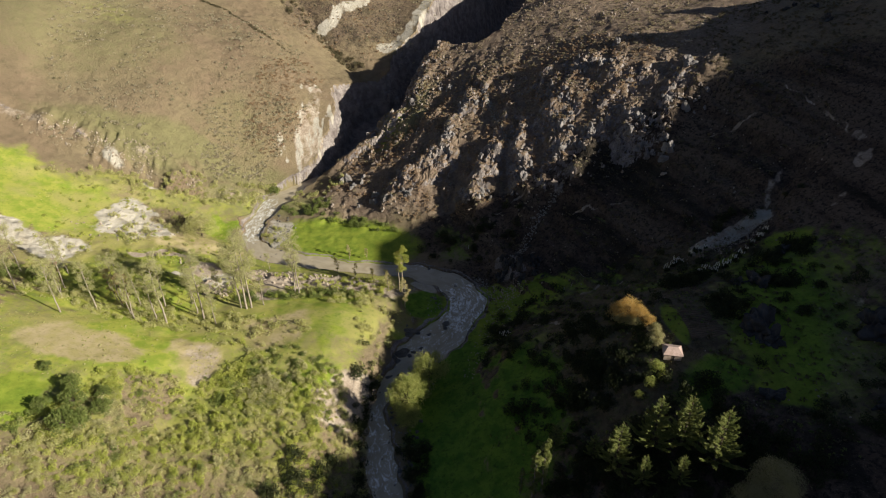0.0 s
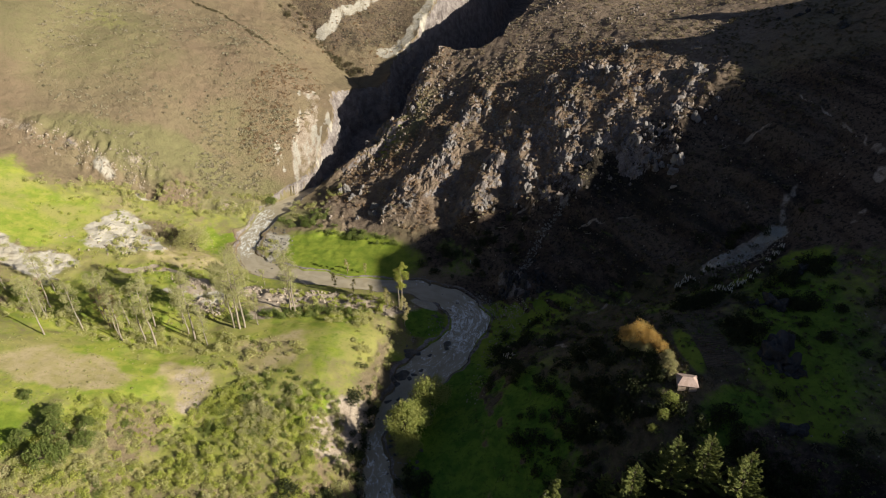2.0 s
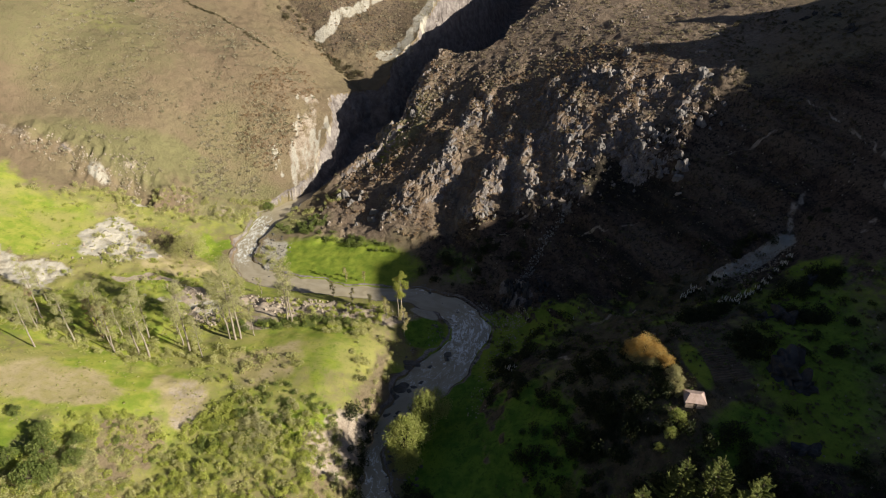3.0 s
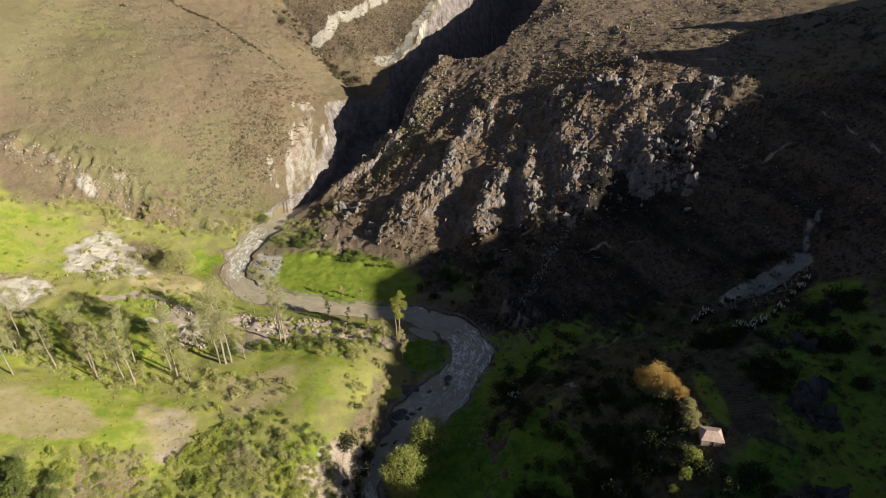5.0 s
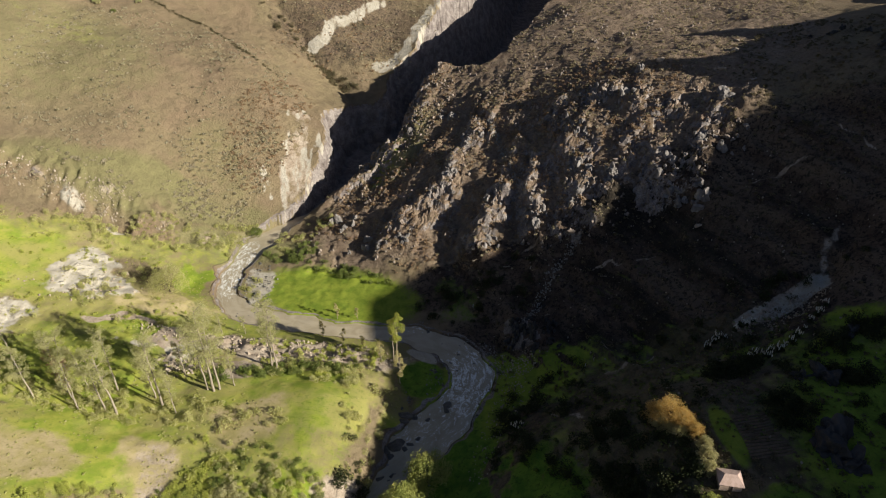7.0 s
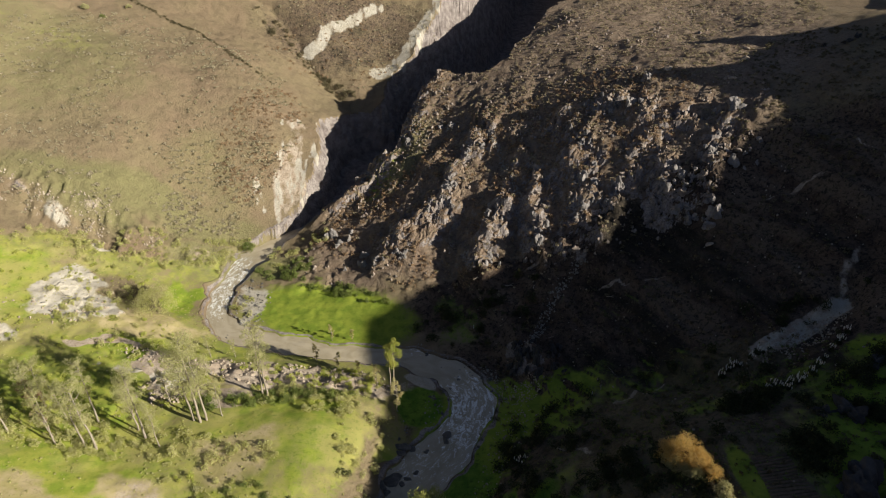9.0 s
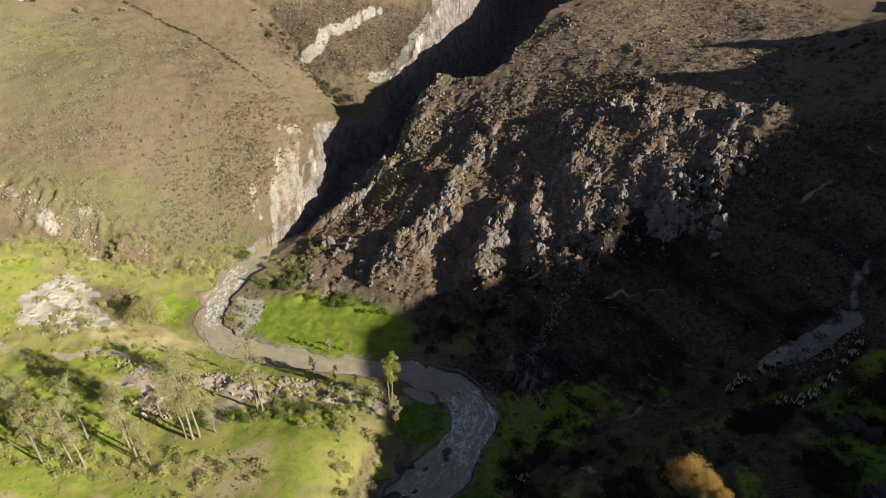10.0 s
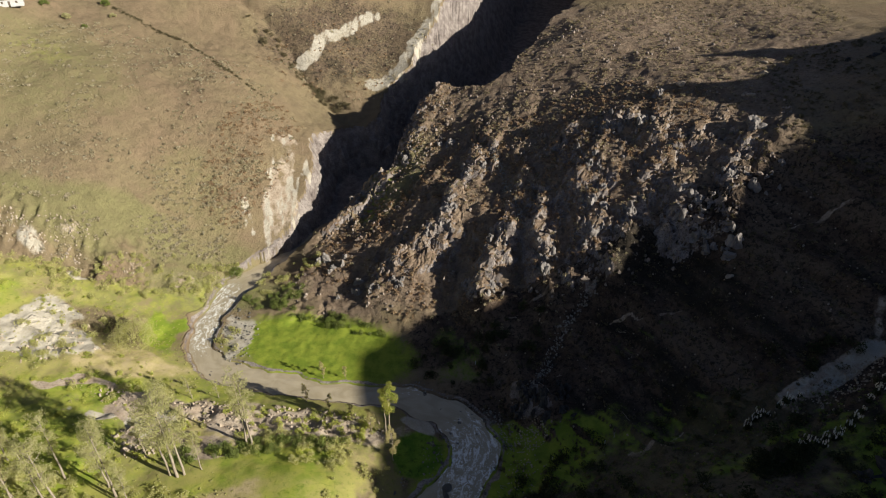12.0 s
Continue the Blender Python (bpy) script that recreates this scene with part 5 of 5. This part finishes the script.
# Dense near-black clumps also stand for the shade below the conifers.
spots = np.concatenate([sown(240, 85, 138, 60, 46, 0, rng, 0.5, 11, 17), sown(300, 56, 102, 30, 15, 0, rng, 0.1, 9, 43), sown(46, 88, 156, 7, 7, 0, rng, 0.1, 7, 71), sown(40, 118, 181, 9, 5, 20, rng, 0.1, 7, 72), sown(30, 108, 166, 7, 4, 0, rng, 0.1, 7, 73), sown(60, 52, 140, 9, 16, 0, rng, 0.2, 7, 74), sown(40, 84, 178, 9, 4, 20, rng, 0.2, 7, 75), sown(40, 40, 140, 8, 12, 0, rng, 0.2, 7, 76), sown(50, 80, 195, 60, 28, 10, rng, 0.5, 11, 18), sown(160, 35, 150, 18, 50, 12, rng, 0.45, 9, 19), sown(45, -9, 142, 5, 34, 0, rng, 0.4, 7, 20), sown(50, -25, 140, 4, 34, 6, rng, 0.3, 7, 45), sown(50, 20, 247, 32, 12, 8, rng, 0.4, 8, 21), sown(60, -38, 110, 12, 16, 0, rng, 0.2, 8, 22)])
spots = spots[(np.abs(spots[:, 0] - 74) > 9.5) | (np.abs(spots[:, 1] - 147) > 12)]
growth("shaded_scrub", "green bushes on the shaded slope, leaves coloured darker for the shade", SHADE_LEAF, SCRUB, spots, rng.uniform(1.0, 4.2, len(spots)), rng)
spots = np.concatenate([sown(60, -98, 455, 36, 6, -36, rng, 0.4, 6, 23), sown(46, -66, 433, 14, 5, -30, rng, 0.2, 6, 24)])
# More bushes fill the hollow by the round tree to stand for its shadow.
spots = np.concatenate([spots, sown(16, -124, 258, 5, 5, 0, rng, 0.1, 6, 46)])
growth("gully_scrub", "dark brown bushes in gullies, also standing for shade in a hollow", BROWN_SCRUB, SCRUB, spots, rng.uniform(1.0, 3.4, len(spots)), rng)
# Same dry tussocks as the spur's; a darker leaf puts the shade in.
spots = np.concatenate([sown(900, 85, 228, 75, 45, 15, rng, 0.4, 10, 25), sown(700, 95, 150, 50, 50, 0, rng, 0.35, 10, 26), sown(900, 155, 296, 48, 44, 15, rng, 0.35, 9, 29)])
growth("slope_tussocks", "dry tussocks on the shaded slope, coloured darker for the shade", BROWN_SCRUB, TUFTS, spots, rng.uniform(0.6, 1.5, len(spots)), rng)
spots = np.concatenate([sown(420, -93, 362, 18, 42, -14, rng, 0.4, 9, 27), sown(160, -70, 455, 40, 26, 25, rng, 0.4, 9, 28)])
growth("cliff_scrub", "small brown bushes on the gorge side", BROWN_LEAF, TUFTS, spots, rng.uniform(0.8, 1.8, len(spots)), rng)
spots = np.concatenate([sown(1100, 100, 150, 44, 52, 0, rng, 0.4, 9, 77), sown(700, 40, 150, 30, 56, 8, rng, 0.45, 9, 78), sown(300, 70, 195, 40, 16, 8, rng, 0.35, 9, 79)])
growth("pasture_tufts", "low green tufts of grass on shaded pasture", HEDGE_LEAF, TUFTS, spots, rng.uniform(0.35, 1.0, len(spots)), rng)
spots = np.concatenate([sown(2200, 20, 305, 88, 42, 12, rng, 0.35, 8, 81), sown(500, -20, 348, 18, 50, -28, rng, 0.3, 8, 82)])
spots = spots[ground_z(spots[:, 0], spots[:, 1]) > 5.0]
growth("spur_brush", "reddish-brown brush growing between rocks of the spur", BROWN_LEAF, TUFTS, spots, rng.uniform(0.5, 1.5, len(spots)), rng)
spots = np.concatenate([sown(150, -120, 200, 45, 12, -4, rng, 0.4, 7, 86), sown(110, -130, 232, 44, 14, -10, rng, 0.45, 7, 87), sown(60, -150, 262, 36, 9, 8, rng, 0.4, 7, 88), sown(90, -62, 206, 34, 8, -5, rng, 0.35, 6, 89)])
growth("terrace_bushes", "low fresh green bushes scattered over the sunny terrace", GREEN_LEAF, SCRUB, spots, 0.4 + 1.6 * rng.random(len(spots)) ** 1.6, rng)
spots = np.concatenate([sown(900, -110, 170, 60, 34, 0, rng, 0.4, 9, 90), sown(700, -130, 240, 55, 34, -8, rng, 0.4, 9, 91)])
growth("terrace_tufts", "olive tufts of grass on the sunny terrace", SCRUB_LEAF, TUFTS, spots, rng.uniform(0.25, 0.7, len(spots)), rng)
line = np.array([(-189, 452), (-163, 441), (-143, 435), (-117, 414), (-94, 402)], float)
u = np.sort(rng.uniform(0, 4, 230)) + 0.06 * np.sin(np.arange(230) * 0.9)
u = np.clip(u, 0, 4)
spots = np.stack([np.interp(u, range(5), line[:, 0]), np.interp(u, range(5), line[:, 1])], 1) + rng.normal(0, 0.5, (230, 2))
growth("boundary_hedge", "low brown hedge running down the dry hill", BROWN_SCRUB, TUFTS, spots, rng.uniform(0.7, 1.5, 230), rng)


# ---- rocks ----
def rock_mesh(seed, tall=1.0, rough=0.35, cuts=3, flat_base=0.25):
    """A broken boulder about two metres across, cut by a few planes."""
    rng = np.random.default_rng(seed)
    bm = bmesh.new()
    bmesh.ops.create_icosphere(bm, subdivisions=cuts, radius=1.0)
    planes = rng.normal(size=(9, 3))
    planes /= np.linalg.norm(planes, axis=1, keepdims=True)
    depth = rng.uniform(0.40, 0.85, 9)
    shift = Vector(rng.uniform(0, 50, 3))
    for v in bm.verts:
        for n, d in zip(planes, depth):
            over = v.co.dot(Vector(n)) - d
            if over > 0:
                v.co -= Vector(n) * over * 0.9
        v.co += v.co.normalized() * rough * (noise.noise(v.co * 1.6 + shift) + 0.5 * noise.noise(v.co * 4.0 + shift))
        v.co.z *= tall
        v.co.z = max(v.co.z, -flat_base * tall)
    me = bpy.data.meshes.new("rock")
    bm.to_mesh(me)
    bm.free()
    return me


def strew(name, label, category, group, meshes, material, spots, sunk=0.08):
    """Single rocks, each a thing, on a few shared meshes: (x, y, turn, size x, y, z, sink)."""
    for me in meshes:
        me.materials.clear()
        me.materials.append(material)
    for k, (x, y, turn, sx, sy, sz, tilt) in enumerate(spots):
        ob = tagged(new(name, meshes[k % len(meshes)]), label, category, group)
        ob.matrix_basis = pose(x, y, max(float(ground_z(x, y)), -0.30) - sunk * sz, tilt, -tilt, turn) @ Matrix.Diagonal((sx, sy, sz, 1))


CRAGS = [rock_mesh(s, 1.4, 0.55, 2) for s in (61, 62, 63, 64, 65)]
spots = []
for reach, tall, *line in RIBS:
    for k in range(14 if tall > 2.3 else 10 if tall > 1.5 else 3 if tall > 0 else 0):
        u = rng.uniform(0, len(line) - 1)
        x = np.interp(u, range(len(line)), [p[0] for p in line]) + rng.normal(0, reach * 0.5)
        y = np.interp(u, range(len(line)), [p[1] for p in line]) + rng.normal(0, reach * 0.5)
        s = rng.uniform(0.9, 2.2)
        spots.append((x, y, rng.uniform(0, 360), s * rng.uniform(0.6, 1.1), s * rng.uniform(0.6, 1.1), s * rng.uniform(0.5, 1.0), rng.uniform(-14, 14)))
strew("crag", "jagged brown rock crag on the dry spur", "rock", "crags of the spur", CRAGS, ROCK, spots, 0.32)
spots = []
for cx, cy, n in ((13, 326, 10), (5, 350, 6), (3, 310, 8), (-3, 299, 7), (-41, 339, 7), (-52, 304, 5), (-46, 299, 5), (-36, 287, 4), (-20, 283, 9), (-26, 278, 5), (18, 270, 7), (19, 287, 6), (35, 268, 8), (-18, 352, 7), (-12, 378, 6), (64, 323, 9), (72, 316, 8), (78, 313, 7), (90, 331, 4), (52, 315, 7), (62, 303, 8), (57, 289, 9), (70, 282, 9), (63, 276, 7), (54, 275, 7), (38, 276, 7), (102, 278, 9), (92, 272, 9), (86, 271, 6), (97, 256, 8), (89, 260, 8), (113, 272, 7), (118, 295, 3)):
    for k in range(n):
        s = rng.uniform(0.8, 1.6) * rng.choice([0.8, 1.1, 1.9])
        spots.append((cx + rng.normal(0, 2.8), cy + rng.normal(0, 2.2), rng.uniform(0, 360), s * rng.uniform(0.6, 1.1), s * rng.uniform(0.6, 1.1), s * rng.uniform(0.7, 1.35), rng.uniform(-12, 12)))
strew("crag", "blocky grey rock outcrop on the dry spur", "rock", "grey crags of the spur", [rock_mesh(s, 1.3, 0.5, 3) for s in (91, 92, 93, 94)], GREY_ROCK, spots, 0.32)
BOULDERS = [rock_mesh(s, 0.8, 0.3, 2) for s in (66, 67, 68, 69)]
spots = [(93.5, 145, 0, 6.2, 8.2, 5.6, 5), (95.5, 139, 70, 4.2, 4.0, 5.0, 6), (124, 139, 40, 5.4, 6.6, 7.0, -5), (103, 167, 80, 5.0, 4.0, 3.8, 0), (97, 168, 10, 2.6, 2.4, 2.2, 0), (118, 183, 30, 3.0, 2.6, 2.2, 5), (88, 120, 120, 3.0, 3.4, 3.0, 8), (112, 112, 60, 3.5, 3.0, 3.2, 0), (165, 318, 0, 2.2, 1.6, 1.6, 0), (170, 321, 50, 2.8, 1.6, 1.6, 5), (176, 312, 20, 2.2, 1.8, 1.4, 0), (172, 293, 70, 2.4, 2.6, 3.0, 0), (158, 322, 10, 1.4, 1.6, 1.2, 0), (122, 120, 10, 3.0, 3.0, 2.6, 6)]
strew("boulder", "large dark boulder on shaded pasture, its shade partly in the colour", "rock", "boulders of the pasture", [rock_mesh(s, 0.9, 0.62, 5) for s in (71, 72, 73)], SHADE_ROCK, spots)
spots = [(129.5, 327.5, 0, 1.9, 1.7, 2.6, 0), (120, 315, 50, 1.8, 1.8, 1.6, 0), (98, 330, 90, 1.6, 2.2, 2.4, 5), (134, 338, 10, 1.3, 1.6, 1.3, 0), (95, 246, 30, 1.7, 1.2, 1.3, 8)]
strew("boulder", "pale boulder standing on the dry slope", "rock", "boulders of the dry slope", [rock_mesh(s, 0.9, 0.3, 2) for s in (74, 75)], PALE, spots)
spots = [(-15.5, 177.5, 20, 3.6, 2.8, 2.3, 0), (-18.5, 175, 70, 2.2, 1.8, 1.4, 0), (-12.5, 189.5, 10, 2.8, 1.9, 1.6, 0), (-16.5, 188, 50, 2.0, 1.8, 1.5, 0), (1.2, 194.5, 40, 2.7, 2.2, 1.5, 0), (-5.5, 188, 0, 1.5, 1.2, 0.9, 0), (-19.5, 165, 0, 1.8, 1.4, 1.1, 0), (-10.5, 178, 0, 1.6, 1.2, 1.1, 0), (-12.5, 176, 60, 1.5, 1.6, 1.2, 0), (-8.5, 180, 20, 1.4, 1.1, 1.0, 0), (0.5, 192, 80, 2.0, 1.6, 1.3, 0), (-13, 187, 10, 1.8, 1.5, 1.1, 0), (-10, 189, 120, 1.5, 1.4, 1.2, 0), (-17, 173, 0, 1.6, 1.4, 1.1, 0), (-16, 166, 30, 1.3, 1.2, 0.9, 0), (-15, 143, 60, 1.4, 1.0, 0.8, 0), (-6, 184, 90, 1.0, 1.9, 0.5, 0)]
for x, y in np.concatenate([sown(110, -15, 150, 10, 50, 5, rng, 0.3, 6, 35, False), sown(40, 8, 205, 14, 18, 0, rng, 0.3, 6, 36, False), sown(35, -82, 262, 9, 22, 0, rng, 0.2, 6, 37, False), sown(25, 8, 226, 20, 5, -25, rng, 0.2, 6, 38, False)]):
    s = rng.uniform(0.35, 0.95)
    spots.append((x, y, rng.uniform(0, 360), s, s * rng.uniform(0.7, 1.2), s * rng.uniform(0.6, 0.9), 0))
strew("river_boulder", "grey boulder lying in the river bed", "rock", "boulders in the river", BOULDERS, WET_STONE, [p for p in spots if ground_z(p[0], p[1]) < 1.0])
spots = []
for x, y in np.concatenate([sown(34, -54, 217, 36, 7, -4, rng, 0.3, 6, 39), sown(10, -90, 203, 8, 6, 0, rng, 0.2, 6, 40)]):
    s = rng.uniform(0.4, 1.5)
    spots.append((x, y, rng.uniform(0, 360), s, s * rng.uniform(0.6, 1.2), s * rng.uniform(0.5, 0.9), rng.uniform(-10, 10)))
strew("bank_rock", "pale angular rock in the eroded bank", "rock", "rocks of the eroded bank", [rock_mesh(s, 0.8, 0.35, 2) for s in (76, 77, 78)], PALE, spots)


def rubble(name, label, material, meshes, places, sizes, turn_rng):
    """Small broken rock, too much to count, as one piece of stuff."""
    shapes = []
    for me in meshes:
        me.calc_loop_triangles()
        v = np.empty(len(me.vertices) * 3, np.float32)
        f = np.empty(len(me.loop_triangles) * 3, np.int32)
        me.vertices.foreach_get("co", v)
        me.loop_triangles.foreach_get("vertices", f)
        shapes.append((v.reshape(-1, 3), f.reshape(-1, 3)))
    ob = growth(name, label, material, shapes, places, sizes, turn_rng)
    ob["category"] = "rubble"
    return ob


SCREE = ((21.3, 25.2, 28.6, 34.0), (334, 321.7, 307, 284))
CHIPS = [rock_mesh(s, 1.2, 0.5, 1) for s in (81, 82, 83, 84)]
spots = np.concatenate([sown(320, 15, 303, 85, 30, 10, rng, 0.6, 9, 51), sown(360, 75, 292, 56, 36, 20, rng, 0.6, 9, 52), sown(300, -14, 352, 12, 56, -28, rng, 0.3, 9, 53), sown(300, 60, 380, 90, 50, 20, rng, 0.6, 12, 54)])
rubble("spur_rubble", "broken brown rock strewn over the dry spur", ROCK, CHIPS, spots, rng.uniform(0.25, 0.95, len(spots)), rng)
spots = np.concatenate([sown(500, -15, 150, 13, 60, 5, rng, 0.3, 6, 55, False), sown(300, 8, 205, 15, 20, 0, rng, 0.3, 6, 56, False), sown(230, -80, 260, 9, 20, 0, rng, 0.1, 6, 57, False), sown(300, 8, 227, 24, 6, -25, rng, 0.2, 6, 58, False)])
spots = spots[np.abs(ground_z(spots[:, 0], spots[:, 1]) - 0.3) < 0.5]
rubble("river_gravel", "grey stones and gravel along the river", STONE, CHIPS, spots, rng.uniform(0.15, 0.5, len(spots)), rng)
spots = np.concatenate([sown(260, -54, 217, 38, 7.5, -4, rng, 0.3, 6, 59), sown(60, -104, 221, 11, 4, -20, rng, 0.2, 6, 68), sown(160, -91, 203, 9, 7, 0, rng, 0.2, 6, 60), sown(70, -140, 243, 24, 12, 15, rng, 0.3, 6, 61)])
spots = np.concatenate([spots, sown(320, -162, 293, 40, 8, -6, rng, 0.35, 6, 66)])
rubble("bank_rubble", "pale broken stones in the eroded bank", PALE, CHIPS, spots, rng.uniform(0.15, 0.7, len(spots)), rng)
spots = np.concatenate([sown(260, 85, 230, 75, 45, 15, rng, 0.4, 12, 62), sown(120, 100, 150, 50, 50, 0, rng, 0.5, 12, 63)])
spots = np.concatenate([spots, sown(260, 110, 201.5, 15, 4, 21, rng, 0.2, 4, 67)])
rubble("slope_stones", "loose pale stones on the shaded slope", PALE, CHIPS, spots, rng.uniform(0.15, 0.5, len(spots)), rng)


# ---- small things of the shaded slope ----
def fallen_branch(seed):
    r = np.random.default_rng(seed)
    root = tagged(new("fallen_branch"), "bleached fallen branch lying on the slope", "branch")
    spine = np.column_stack([np.linspace(-2.4, 2.4, 7), np.cumsum(r.normal(0, 0.18, 7)), 0.18 + 0.08 * np.sin(np.arange(7))])
    part("stem", joined("stem", [tube(spine, np.linspace(0.16, 0.05, 7))]), PALE, root)
    for k in (2, 4):
        tip = spine[k] + (1.1, r.choice([-1, 1]) * 0.9, 0.35)
        part("twig", joined("twig", [tube([spine[k], (spine[k] + tip) / 2 + (0, 0, 0.1), tip], [0.08, 0.05, 0.02], 5)]), PALE, root)
    return root


place_all(fallen_branch(95), [(14, 261, 20, 1.0), (27, 256, -10, 1.2), (52, 205, 60, 0.9), (57, 211, 100, 1.0), (40, 232, 15, 0.8), (62, 240, -20, 1.0)], "fallen branches")


def white_post():
    root = tagged(new("marker_post"), "slim white-painted wooden post in the grass", "post")
    part("post", joined("post", [tube([(0, 0, -0.3), (0.02, 0, 0.9), (0.03, 0.02, 1.7), (0.03, 0.02, 1.72)], [0.14, 0.13, 0.12, 0.02], 8)]), WHITEWASH, root)
    return root


place_all(white_post(), [(11.6, 243, 0, 1.0), (48, 201.5, 30, 1.0), (33, 201, 60, 0.9)], "marker posts")

spots = np.array([(np.interp(u, range(4), (54, 44, 37, 28)), np.interp(u, range(4), (257, 250, 239, 226))) for u in rng.uniform(0, 3, 260)]) + rng.normal(0, 1.1, (260, 2))
rubble("runnel_stones", "grey stones lying in a dry runnel", STONE, CHIPS, spots, rng.uniform(0.15, 0.55, len(spots)), rng)
spots = np.array([(np.interp(u, range(4), SCREE[0]), np.interp(u, range(4), SCREE[1])) for u in rng.uniform(0, 3, 300)]) + rng.normal(0, 0.9, (300, 2))
rubble("spur_scree", "grey scree in a narrow chute of the spur", STONE, CHIPS, spots, rng.uniform(0.2, 0.6, len(spots)), rng)
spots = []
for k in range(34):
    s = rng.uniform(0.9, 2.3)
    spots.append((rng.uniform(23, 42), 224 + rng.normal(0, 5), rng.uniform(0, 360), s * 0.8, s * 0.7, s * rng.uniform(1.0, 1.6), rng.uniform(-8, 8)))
strew("bluff_rock", "dark rock of the bluff above the river, its shade partly in the colour", "rock", "rocks of the dark bluff", [rock_mesh(s, 1.3, 0.5, 3) for s in (95, 96, 97)], SHADE_ROCK, spots)
spots = np.concatenate([sown(220, 19, 186, 5, 30, -22, rng, 0.2, 6, 64), sown(200, 23, 212, 10, 7, 0, rng, 0.2, 6, 65)])
rubble("bank_pebbles", "pale pebbles strewn on the grassy bank", PALE, CHIPS, spots, rng.uniform(0.15, 0.42, len(spots)), rng)
